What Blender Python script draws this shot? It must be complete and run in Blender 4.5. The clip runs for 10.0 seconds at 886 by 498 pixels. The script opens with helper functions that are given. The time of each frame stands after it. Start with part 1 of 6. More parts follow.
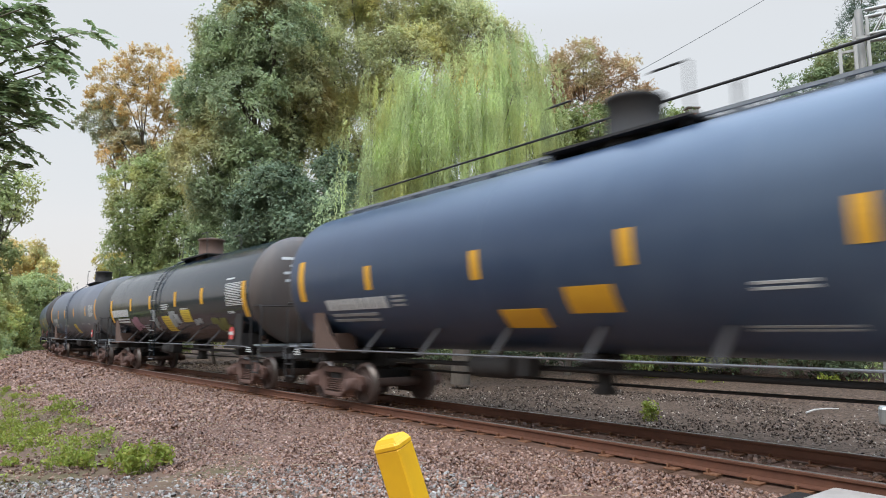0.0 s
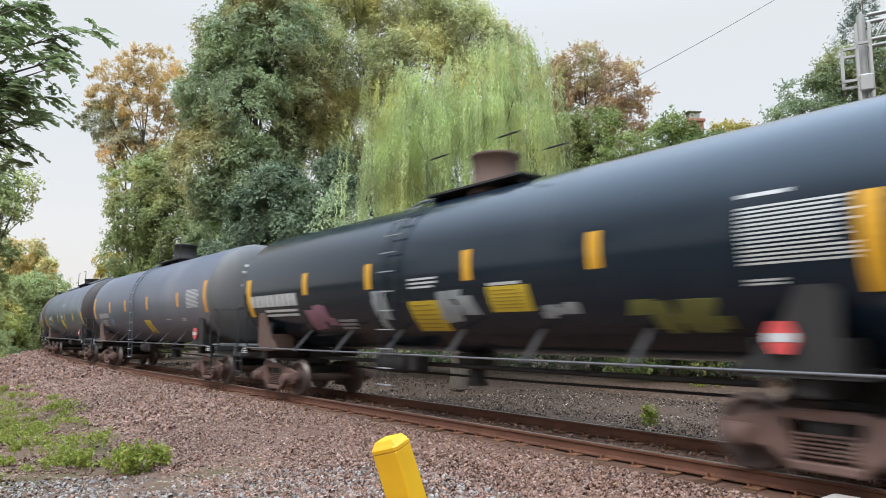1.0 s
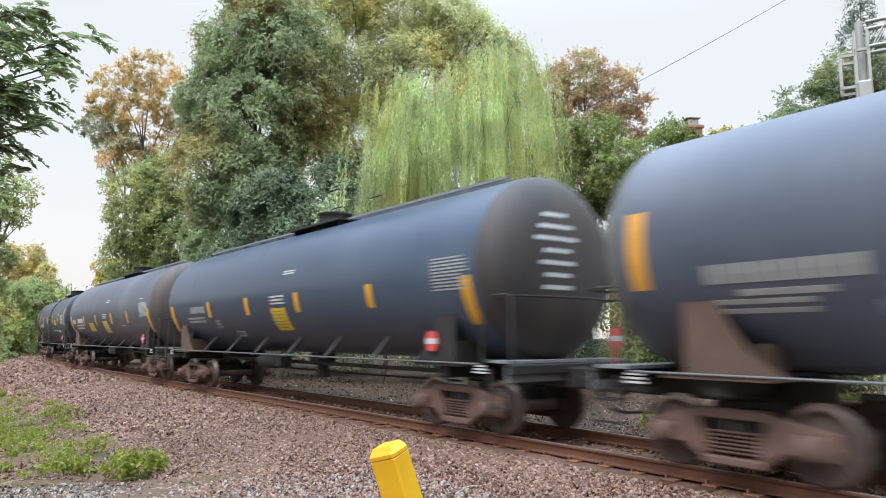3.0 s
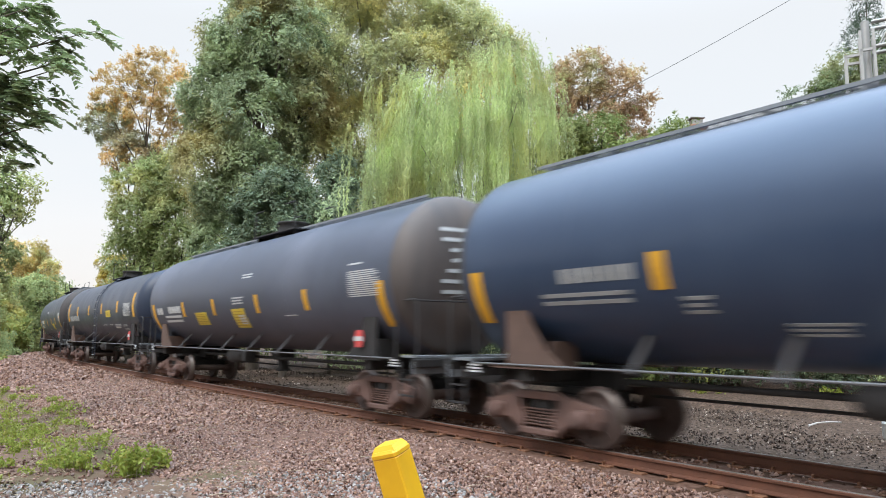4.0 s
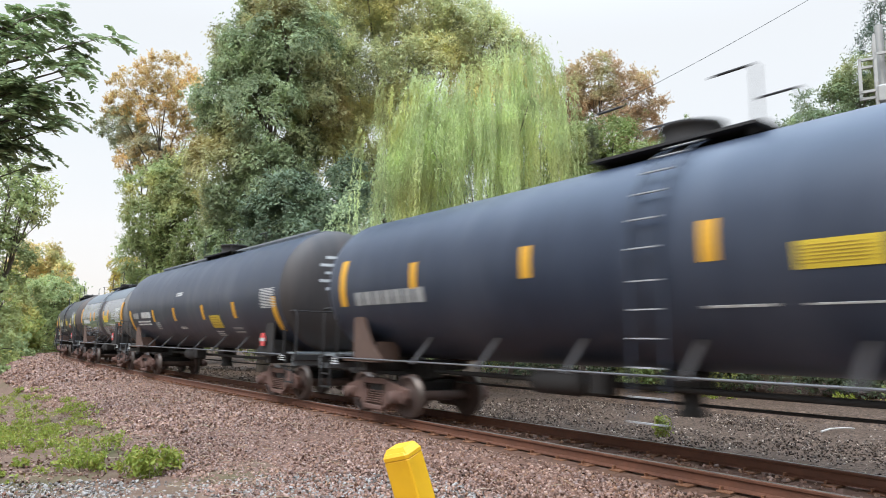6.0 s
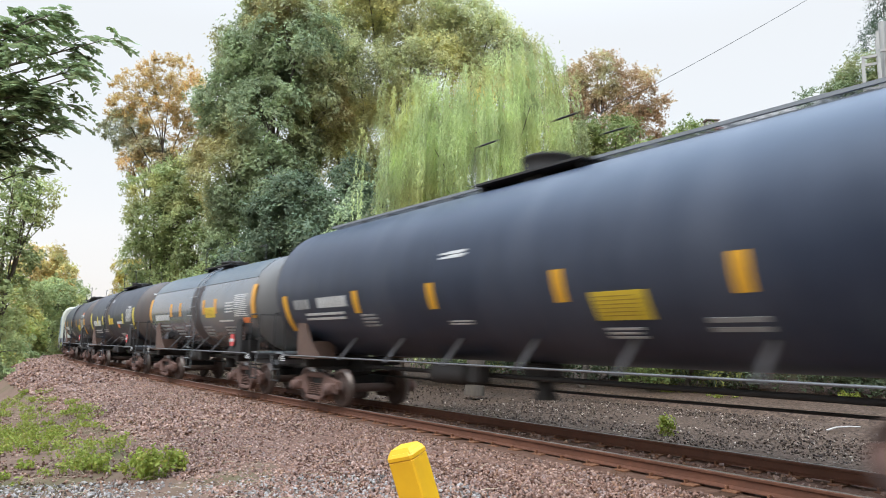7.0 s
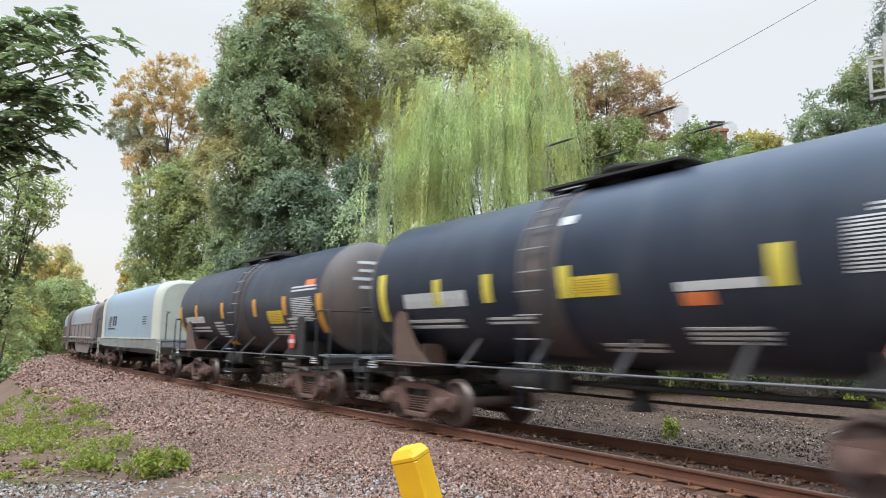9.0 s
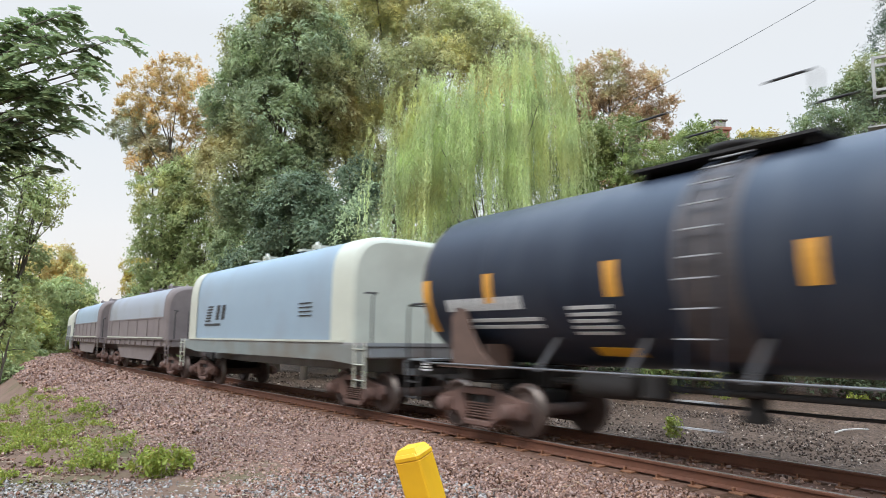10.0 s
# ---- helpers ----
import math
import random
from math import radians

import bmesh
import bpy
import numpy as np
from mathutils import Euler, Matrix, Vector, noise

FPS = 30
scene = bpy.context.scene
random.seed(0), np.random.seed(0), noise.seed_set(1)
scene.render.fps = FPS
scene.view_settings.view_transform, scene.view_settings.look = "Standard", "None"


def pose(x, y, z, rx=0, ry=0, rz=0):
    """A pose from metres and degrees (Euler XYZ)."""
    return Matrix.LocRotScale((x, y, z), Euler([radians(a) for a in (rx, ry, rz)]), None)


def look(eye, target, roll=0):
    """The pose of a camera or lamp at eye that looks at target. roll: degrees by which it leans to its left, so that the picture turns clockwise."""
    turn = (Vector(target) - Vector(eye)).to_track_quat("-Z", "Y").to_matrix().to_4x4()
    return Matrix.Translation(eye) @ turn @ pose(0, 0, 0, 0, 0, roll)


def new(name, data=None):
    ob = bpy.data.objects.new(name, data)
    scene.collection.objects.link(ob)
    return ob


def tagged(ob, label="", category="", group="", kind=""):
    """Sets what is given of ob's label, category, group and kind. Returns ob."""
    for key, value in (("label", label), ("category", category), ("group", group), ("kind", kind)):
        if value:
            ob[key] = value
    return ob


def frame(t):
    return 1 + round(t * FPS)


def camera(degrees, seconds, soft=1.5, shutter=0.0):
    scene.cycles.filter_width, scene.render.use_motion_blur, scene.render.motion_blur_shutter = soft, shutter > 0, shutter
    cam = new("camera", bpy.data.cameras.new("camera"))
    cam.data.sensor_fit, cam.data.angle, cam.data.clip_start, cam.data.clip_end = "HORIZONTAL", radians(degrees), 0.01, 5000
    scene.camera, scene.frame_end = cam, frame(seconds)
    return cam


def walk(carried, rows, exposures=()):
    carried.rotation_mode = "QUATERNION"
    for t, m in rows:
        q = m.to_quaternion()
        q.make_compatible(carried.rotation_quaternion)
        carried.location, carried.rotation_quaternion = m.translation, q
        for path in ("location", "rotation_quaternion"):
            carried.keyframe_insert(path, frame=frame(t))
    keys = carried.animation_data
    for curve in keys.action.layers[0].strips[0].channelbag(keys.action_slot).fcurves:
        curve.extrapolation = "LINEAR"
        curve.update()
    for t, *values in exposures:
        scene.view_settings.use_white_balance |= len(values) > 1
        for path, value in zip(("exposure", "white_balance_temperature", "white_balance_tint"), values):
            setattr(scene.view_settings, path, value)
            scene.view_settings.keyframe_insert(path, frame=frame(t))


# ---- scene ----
# ---- camera ----
HC = 1.5596           # eye height above the rail heads
SPEED = 15.214        # the train, in metres a second
cam = camera(66.314, 10.0, soft=0.95, shutter=0.45)


def eye(yaw, pitch, roll, dx, dy, dz):
    turn = Euler((0, 0, radians(yaw))).to_matrix() @ Euler((radians(90 + pitch), 0, 0)).to_matrix() @ Euler((0, 0, radians(roll))).to_matrix()
    return Matrix.Translation((dx, dy, HC + dz)) @ turn.to_4x4()


walk(cam, [(t, eye(*v)) for t, *v in (
    (0, 0.057, 6.743, -0.429, -0.002, -0.036, 0.008), (0.5, 0.028, 6.819, -0.126, -0.005, -0.004, -0.001),
    (1, 0.048, 6.957, 0.02, -0.003, -0.009, 0), (1.5, 0.039, 7.238, 0.047, -0.001, -0.02, 0.004),
    (2, 0.028, 7.38, 0.002, -0.001, 0.01, -0.002), (2.5, -0.019, 7.481, 0.052, 0.001, -0.007, 0.001),
    (4, 0.221, 7.347, 0.429, -0.002, 0.024, -0.002), (4.5, 0.464, 7.393, 0.786, -0.004, 0.005, -0.002),
    (5, 0.799, 7.433, 0.86, -0.009, 0.011, -0.004), (5.5, 0.987, 7.541, 0.84, -0.01, -0.01, -0),
    (7, 1.354, 7.629, 0.456, -0.013, 0.007, -0.004), (7.5, 1.462, 7.638, 0.412, -0.01, 0.016, -0.002),
    (8, 1.542, 7.69, 0.527, -0.012, 0.017, -0), (8.5, 1.608, 7.727, 0.712, -0.015, 0.006, -0),
    (9, 1.695, 7.709, 0.739, -0.015, 0.016, -0.002), (9.5, 1.791, 7.649, 0.77, -0.015, 0.003, -0.001),
    (10, 1.904, 7.619, 0.698, -0.017, -0, 0.001))],
     exposures=[(t, e, 6380, 10) for t, e in ((0, -0.14), (0.5, -0.05), (1, -0.06), (2, 0.08), (4, 0.08), (5.5, 0.12), (7, 0.10), (8, 0.03), (10, 0.0))])

# ---- world and sun ----
world = bpy.data.worlds.new("overcast_sky")
scene.world = world
world.use_nodes = True
wn, wl = world.node_tree.nodes, world.node_tree.links
sky = wn.new("ShaderNodeTexSky")
sky.sky_type, sky.sun_disc, sky.sun_elevation, sky.sun_rotation = "NISHITA", False, radians(55), radians(218)
sky.dust_density, sky.air_density = 3.0, 1.0
skygain = wn.new("ShaderNodeVectorMath")
skygain.operation, skygain.inputs[3].default_value = "SCALE", 0.10
wl.new(sky.outputs[0], skygain.inputs[0])
veil = wn.new("ShaderNodeMix")            # the cloud layer in front of the clear sky
veil.data_type = "RGBA"
veil.inputs[0].default_value = 0.8
veil.inputs[7].default_value = (0.99, 1.015, 1.02, 1)
wl.new(skygain.outputs[0], veil.inputs[6])
# paler and warmer towards the horizon, with faint flat bands of cloud
dome = wn.new("ShaderNodeTexCoord")
flat = wn.new("ShaderNodeMapping")
flat.inputs["Scale"].default_value = (1.2, 1.2, 9)
wl.new(dome.outputs["Generated"], flat.inputs[0])
cloud = wn.new("ShaderNodeTexNoise")
cloud.inputs["Scale"].default_value, cloud.inputs["Detail"].default_value = 1.6, 5
wl.new(flat.outputs[0], cloud.inputs[0])
lift_z = wn.new("ShaderNodeSeparateXYZ")
wl.new(dome.outputs["Generated"], lift_z.inputs[0])
drift = wn.new("ShaderNodeMath")
drift.operation = "MULTIPLY_ADD"
drift.inputs[1].default_value = 0.14
wl.new(cloud.outputs[0], drift.inputs[0])
wl.new(lift_z.outputs[2], drift.inputs[2])
tint = wn.new("ShaderNodeValToRGB")
for e, (p, c) in zip((tint.color_ramp.elements[0], tint.color_ramp.elements[1], tint.color_ramp.elements.new(0.2), tint.color_ramp.elements.new(0.32)), ((0.07, (1.06, 0.985, 0.935)), (0.55, (0.90, 0.965, 1.0)), (0.2, (1.06, 1.045, 1.025)), (0.32, (0.99, 1.015, 1.02)))):
    e.position, e.color = p, (*c, 1)
wl.new(drift.outputs[0], tint.inputs[0])
wl.new(tint.outputs[0], veil.inputs[7])
# an overcast sky is brightest overhead, where the cloud is thinnest
where = wn.new("ShaderNodeTexCoord")
height = wn.new("ShaderNodeSeparateXYZ")
wl.new(where.outputs["Generated"], height.inputs[0])
rise = wn.new("ShaderNodeMapRange")
rise.interpolation_type = "SMOOTHSTEP"
rise.inputs[1].default_value, rise.inputs[2].default_value = 0.4, 1.0
wl.new(height.outputs[2], rise.inputs[0])
over = wn.new("ShaderNodeMix")
over.data_type = "RGBA"
wl.new(rise.outputs[0], over.inputs[0])
wl.new(veil.outputs[2], over.inputs[6])
over.inputs[7].default_value = (2.9, 3.7, 4.7, 1)
wl.new(over.outputs[2], wn["Background"].inputs[0])
wn["Background"].inputs[1].default_value = 1.0
sun = new("sun", bpy.data.lights.new("sun", "SUN"))
sun.data.energy, sun.data.angle, sun.data.color = 2.4, radians(35), (1.0, 0.94, 0.85)
sun.matrix_world = look((-16, -12, 40), (0, 10, 0))
scene.view_settings.exposure = 0.0

# ---- materials ----
def nodes_of(name):
    m = bpy.data.materials.new(name)
    m.use_nodes = True
    return m, m.node_tree.nodes, m.node_tree.links, m.node_tree.nodes["Principled BSDF"]


def ramp(n, stops):
    r = n.new("ShaderNodeValToRGB")
    while len(r.color_ramp.elements) < len(stops):
        r.color_ramp.elements.new(0.5)
    for e, (p, c) in zip(r.color_ramp.elements, stops):
        e.position, e.color = p, (*c, 1)
    return r


def surface(name, c0, c1, scale=6.0, rough=0.7, metal=0.0, bump=0.2, bump_scale=60.0, grime=None, spread=0.35, stretch=(1, 1, 1), coords="Object", rand=0.0, gloss=0.5, ior=1.5):
    """A worn surface: two colours mixed by coarse noise, fine grain and, where given, grime in streaks."""
    m, n, l, b = nodes_of(name)
    tc = n.new("ShaderNodeTexCoord")
    mp = n.new("ShaderNodeMapping")
    mp.inputs["Scale"].default_value = stretch
    l.new(tc.outputs[coords], mp.inputs[0])
    big = n.new("ShaderNodeTexNoise")
    big.inputs["Scale"].default_value, big.inputs["Detail"].default_value, big.inputs["Roughness"].default_value = scale, 8, 0.65
    l.new(mp.outputs[0], big.inputs[0])
    r = ramp(n, [(0.5 - spread, c0), (0.5 + spread, c1)])
    l.new(big.outputs[0], r.inputs[0])
    colour = r.outputs[0]
    if grime:
        g = n.new("ShaderNodeTexNoise")
        g.inputs["Scale"].default_value, g.inputs["Detail"].default_value = scale * 0.35, 10
        l.new(mp.outputs[0], g.inputs[0])
        gr = ramp(n, [(0.48, (0, 0, 0)), (0.72, (1, 1, 1))])
        l.new(g.outputs[0], gr.inputs[0])
        mx = n.new("ShaderNodeMix")
        mx.data_type = "RGBA"
        l.new(gr.outputs[0], mx.inputs[0])
        l.new(colour, mx.inputs[6])
        mx.inputs[7].default_value = (*grime, 1)
        colour = mx.outputs[2]
    if rand:
        oi = n.new("ShaderNodeObjectInfo")
        hv = n.new("ShaderNodeHueSaturation")
        mr = n.new("ShaderNodeMapRange")
        mr.inputs[3].default_value, mr.inputs[4].default_value = 1 - rand, 1 + rand
        l.new(oi.outputs["Random"], mr.inputs[0])
        l.new(mr.outputs[0], hv.inputs["Value"])
        l.new(colour, hv.inputs["Color"])
        colour = hv.outputs[0]
    l.new(colour, b.inputs["Base Color"])
    fine = n.new("ShaderNodeTexNoise")
    fine.inputs["Scale"].default_value, fine.inputs["Detail"].default_value = bump_scale, 6
    l.new(mp.outputs[0], fine.inputs[0])
    bp = n.new("ShaderNodeBump")
    bp.inputs["Strength"].default_value, bp.inputs["Distance"].default_value = bump, 0.01
    l.new(fine.outputs[0], bp.inputs["Height"])
    l.new(bp.outputs[0], b.inputs["Normal"])
    rr = n.new("ShaderNodeMapRange")
    rr.inputs[3].default_value, rr.inputs[4].default_value = max(0.05, rough - 0.12), min(1, rough + 0.12)
    l.new(big.outputs[0], rr.inputs[0])
    l.new(rr.outputs[0], b.inputs["Roughness"])
    b.inputs["Metallic"].default_value = metal
    b.inputs["Specular IOR Level"].default_value = gloss
    b.inputs["IOR"].default_value = ior
    return m


def islands(name, colours, rough=0.8, patch=None, patch_scale=0.25, translucent=0.0, tuft=0.0):
    """Loose pieces of one mesh, each with a tone of its own; patch: a second tone in large patches; tuft: scale of lighter and darker tufts."""
    m, n, l, b = nodes_of(name)
    ge = n.new("ShaderNodeNewGeometry")
    r = ramp(n, [(i / max(1, len(colours) - 1), c) for i, c in enumerate(colours)])
    l.new(ge.outputs["Random Per Island"], r.inputs[0])
    colour = r.outputs[0]
    if patch:
        tc = n.new("ShaderNodeTexCoord")
        g = n.new("ShaderNodeTexNoise")
        g.inputs["Scale"].default_value, g.inputs["Detail"].default_value = patch_scale, 3
        l.new(tc.outputs["Object"], g.inputs[0])
        gr = ramp(n, [(0.5, (0, 0, 0)), (0.68, (1, 1, 1))])
        l.new(g.outputs[0], gr.inputs[0])
        mx = n.new("ShaderNodeMix")
        mx.data_type = "RGBA"
        l.new(gr.outputs[0], mx.inputs[0])
        l.new(colour, mx.inputs[6])
        mx.inputs[7].default_value = (*patch, 1)
        colour = mx.outputs[2]
    if tuft:
        tt = n.new("ShaderNodeTexCoord")
        tn = n.new("ShaderNodeTexNoise")
        tn.inputs["Scale"].default_value, tn.inputs["Detail"].default_value = tuft, 2
        l.new(tt.outputs["Object"], tn.inputs[0])
        tv = n.new("ShaderNodeMapRange")
        tv.inputs[1].default_value, tv.inputs[2].default_value, tv.inputs[3].default_value, tv.inputs[4].default_value = 0.3, 0.7, 0.62, 1.34
        l.new(tn.outputs[0], tv.inputs[0])
        hs = n.new("ShaderNodeHueSaturation")
        l.new(tv.outputs[0], hs.inputs["Value"])
        l.new(colour, hs.inputs["Color"])
        colour = hs.outputs[0]
    l.new(colour, b.inputs["Base Color"])
    b.inputs["Roughness"].default_value = rough
    b.inputs["Specular IOR Level"].default_value = 0.25
    if translucent:
        tr = n.new("ShaderNodeBsdfTranslucent")
        l.new(colour, tr.inputs[0])
        ms = n.new("ShaderNodeMixShader")
        ms.inputs[0].default_value = translucent
        l.new(b.outputs[0], ms.inputs[1])
        l.new(tr.outputs[0], ms.inputs[2])
        l.new(ms.outputs[0], n["Material Output"].inputs[0])
    return m


M = {}
M["ballast_bed"] = surface("ballast_bed", (0.1027, 0.0560, 0.0389), (0.2025, 0.1216, 0.0901), 9, 0.95, bump=0.9, bump_scale=22, spread=0.2, gloss=0.1)
M["ballast"] = islands("ballast_stone", [(0.1020, 0.0590, 0.0454), (0.2967, 0.1730, 0.1291), (0.1937, 0.1220, 0.1015), (0.4293, 0.2910, 0.2316), (0.1683, 0.0860, 0.0582), (0.2549, 0.1860, 0.1646), (0.3365, 0.1980, 0.1272), (0.2141, 0.1180, 0.0907)], 0.9)
M["gravel"] = islands("pale_gravel", [(0.2213, 0.1973, 0.1792), (0.3810, 0.3488, 0.3142), (0.2760, 0.2445, 0.2228), (0.1537, 0.1283, 0.1140)], 0.9)
M["cinder"] = surface("cinder_ground", (0.0247, 0.0158, 0.0112), (0.1665, 0.1124, 0.0814), 12, 0.95, bump=1.0, bump_scale=45, spread=0.14, grime=(0.0679, 0.0444, 0.0303), gloss=0.1)
M["cinder_bits"] = islands("cinder_bits", [(0.0275, 0.0202, 0.0161), (0.11, 0.0787, 0.0612), (0.0495, 0.0355, 0.0281), (0.066, 0.048, 0.0382), (0.187, 0.139, 0.111), (0.044, 0.0317, 0.0255), (0.55, 0.451, 0.365)], 0.9)
M["soil"] = surface("bank_soil", (0.0875, 0.0543, 0.0377), (0.1996, 0.1284, 0.0910), 2, 0.95, bump=0.9, bump_scale=25, grime=(0.0796, 0.0766, 0.0325), gloss=0.1)
M["grassland"] = surface("rough_ground", (0.0287, 0.0300, 0.0125), (0.0747, 0.0600, 0.0300), 0.8, 0.95, bump=0.8, bump_scale=12, gloss=0.1)
M["rail_rust"] = surface("rusty_rail", (0.0765, 0.0287, 0.0157), (0.168, 0.067, 0.0364), 5, 0.75, bump=0.3)
M["rail_head"] = surface("worn_rail_head", (0.20, 0.17, 0.16), (0.34, 0.30, 0.28), 3, 0.35, 0.7, bump=0.05)
M["tie"] = surface("creosoted_tie", (0.07, 0.040, 0.027), (0.19, 0.11, 0.072), 4, 0.9, bump=0.8, bump_scale=30, stretch=(1, 8, 8), rand=0.3, gloss=0.1)
M["plate"] = surface("rusty_plate", (0.13, 0.055, 0.03), (0.30, 0.14, 0.07), 9, 0.85, bump=0.4)
M["concrete"] = surface("pale_concrete", (0.37, 0.334, 0.308), (0.546, 0.502, 0.466), 4, 0.9, bump=0.4)
M["yellow"] = surface("yellow_paint", (0.8090, 0.4147, 0.0084), (0.8500, 0.4810, 0.0140), 5, 0.42, bump=0.05, grime=(0.6586, 0.3317, 0.0140))
M["bark"] = surface("bark", (0.07, 0.055, 0.045), (0.17, 0.14, 0.11), 5, 0.95, bump=0.9, bump_scale=20, stretch=(1, 1, 0.3))
M["leaf_dark"] = islands("dark_leaves", [(0.2485, 0.3178, 0.1723), (0.3299, 0.3980, 0.2129), (0.4124, 0.4772, 0.2621), (0.3621, 0.4301, 0.2707)], 0.5, (0.5934, 0.4772, 0.1969), 0.17, 0.35, 0.55)
M["leaf_olive"] = islands("olive_leaves", [(0.4279, 0.4646, 0.2479), (0.5492, 0.5704, 0.2986), (0.4979, 0.5345, 0.2886), (0.6527, 0.6033, 0.2886)], 0.55, (0.7833, 0.6722, 0.2669), 0.15, 0.4, 0.5)
M["leaf_willow"] = islands("willow_leaves", [(0.4187, 0.4982, 0.2258), (0.5851, 0.6614, 0.3201), (0.4961, 0.5735, 0.2661), (0.6614, 0.7229, 0.3551)], 0.5, (0.5851, 0.5735, 0.2141), 0.35, 0.4, 0.8)
M["leaf_yellow"] = islands("yellowing_leaves", [(0.66, 0.49, 0.22), (0.74, 0.55, 0.24), (0.58, 0.50, 0.25), (0.70, 0.46, 0.19)], 0.6, (0.60, 0.42, 0.20), 0.2, 0.5, 0.4)
M["leaf_sage"] = islands("grey_green_leaves", [(0.374, 0.421, 0.296), (0.499, 0.530, 0.374), (0.437, 0.468, 0.312), (0.562, 0.530, 0.312)], 0.6, (0.655, 0.468, 0.234), 0.22, 0.4, 0.4)
M["leaf_moss"] = islands("mossy_green_leaves", [(0.279, 0.344, 0.149), (0.389, 0.448, 0.194), (0.327, 0.389, 0.172), (0.467, 0.478, 0.217)], 0.55, (0.529, 0.463, 0.179), 0.2, 0.4, 0.4)
M["leaf_teal"] = islands("blue_green_leaves", [(0.124, 0.173, 0.103), (0.176, 0.228, 0.135), (0.145, 0.191, 0.115), (0.217, 0.255, 0.140)], 0.5, None, 0.2, 0.35, 0.7)
M["leaf_brown"] = islands("browning_leaves", [(0.541, 0.374, 0.224), (0.669, 0.439, 0.252), (0.494, 0.423, 0.243), (0.637, 0.374, 0.205)], 0.6, (0.446, 0.455, 0.224), 0.3, 0.4, 0.6)
M["leaf_spring"] = islands("yellow_green_leaves", [(0.20, 0.26, 0.09), (0.28, 0.34, 0.115), (0.24, 0.30, 0.10), (0.34, 0.36, 0.14)], 0.55, (0.34, 0.33, 0.12), 0.4, 0.4, 0.7)
M["leaf_hedge"] = islands("hedge_leaves", [(0.170, 0.242, 0.081), (0.249, 0.330, 0.104), (0.204, 0.275, 0.092), (0.340, 0.396, 0.139)], 0.55, (0.317, 0.330, 0.104), 0.5, 0.35, 1.0)
M["leaf_feather"] = islands("feathered_leaves", [(0.2156, 0.2870, 0.1456), (0.3136, 0.3892, 0.1974), (0.2646, 0.3416, 0.1722), (0.4088, 0.4578, 0.2366)], 0.45, None, 0.4, 0.3, 0.9)
M["leaf_weed"] = islands("weed_leaves", [(0.1577, 0.2033, 0.0286), (0.3370, 0.3703, 0.0759), (0.2251, 0.2868, 0.0475), (0.3829, 0.3329, 0.0759)], 0.55, None, 1, 0.35)
M["leaf_autumn"] = islands("autumn_leaves", [(0.637, 0.506, 0.220), (0.800, 0.607, 0.254), (0.568, 0.540, 0.236), (0.800, 0.540, 0.220)], 0.6, (0.531, 0.557, 0.254), 0.2, 0.45, 0.3)
M["leaf_turning"] = islands("turning_leaves", [(0.331, 0.414, 0.138), (0.455, 0.497, 0.166), (0.386, 0.455, 0.152), (0.580, 0.469, 0.152)], 0.6, (0.635, 0.428, 0.152), 0.22, 0.45, 0.3)
M["leaf_mid"] = islands("mid_green_leaves", [(0.172, 0.241, 0.127), (0.241, 0.310, 0.161), (0.207, 0.276, 0.138), (0.310, 0.345, 0.172)], 0.55, (0.368, 0.356, 0.149), 0.2, 0.4, 0.5)
M["leaf_blue"] = islands("conifer_needles", [(0.08, 0.12, 0.08), (0.13, 0.175, 0.12), (0.10, 0.145, 0.10)], 0.6, None, 1, 0.2, 0.6)
M["leaf_gold"] = islands("golden_leaves", [(0.44, 0.34, 0.08), (0.56, 0.44, 0.11), (0.38, 0.35, 0.10)], 0.6, (0.34, 0.36, 0.12), 0.25, 0.4, 0.4)
M["tank_black"] = surface("tank_black_paint", (0.0187, 0.0263, 0.0459), (0.0316, 0.0413, 0.0661), 0.8, 0.40, bump=0.02, bump_scale=40, grime=(0.0562, 0.065, 0.0891), gloss=0.4, ior=1.48, spread=0.2, stretch=(2.58, 1.25, 0.743))
M["tank_jet"] = surface("tank_jet_paint", (0.0128, 0.0176, 0.0309), (0.0204, 0.0279, 0.0446), 0.8, 0.40, bump=0.02, bump_scale=40, grime=(0.0433, 0.0485, 0.0618), gloss=0.3, ior=1.5, spread=0.2, stretch=(2.81, 1.47, 0.942))
M["tank_dull"] = surface("tank_dull_paint", (0.0669, 0.0786, 0.1074), (0.0999, 0.1106, 0.1432), 0.8, 0.42, bump=0.02, bump_scale=40, grime=(0.1775, 0.1794, 0.2060), gloss=0.4, ior=1.48, spread=0.2, stretch=(0.7760, 0.7760, 0.6984))
M["tank_green"] = surface("tank_green_paint", (0.005, 0.0125, 0.022), (0.010, 0.019, 0.030), 0.8, 0.17, bump=0.012, bump_scale=40, grime=(0.017, 0.024, 0.034), gloss=0.5, ior=1.43)
M["tank_soot"] = surface("tank_sooty_paint", (0.0505, 0.0586, 0.0834), (0.0729, 0.0829, 0.1135), 0.8, 0.42, bump=0.02, bump_scale=40, grime=(0.1191, 0.1287, 0.1668), gloss=0.4, ior=1.48, spread=0.2, stretch=(0.8500, 0.8500, 0.8500))
M["tank_blue"] = surface("tank_blue_paint", (0.026, 0.044, 0.084), (0.040, 0.062, 0.106), 0.8, 0.32, bump=0.02, bump_scale=40, grime=(0.070, 0.098, 0.141), gloss=0.5, ior=1.48, spread=0.2, stretch=(0.800, 0.800, 0.624))
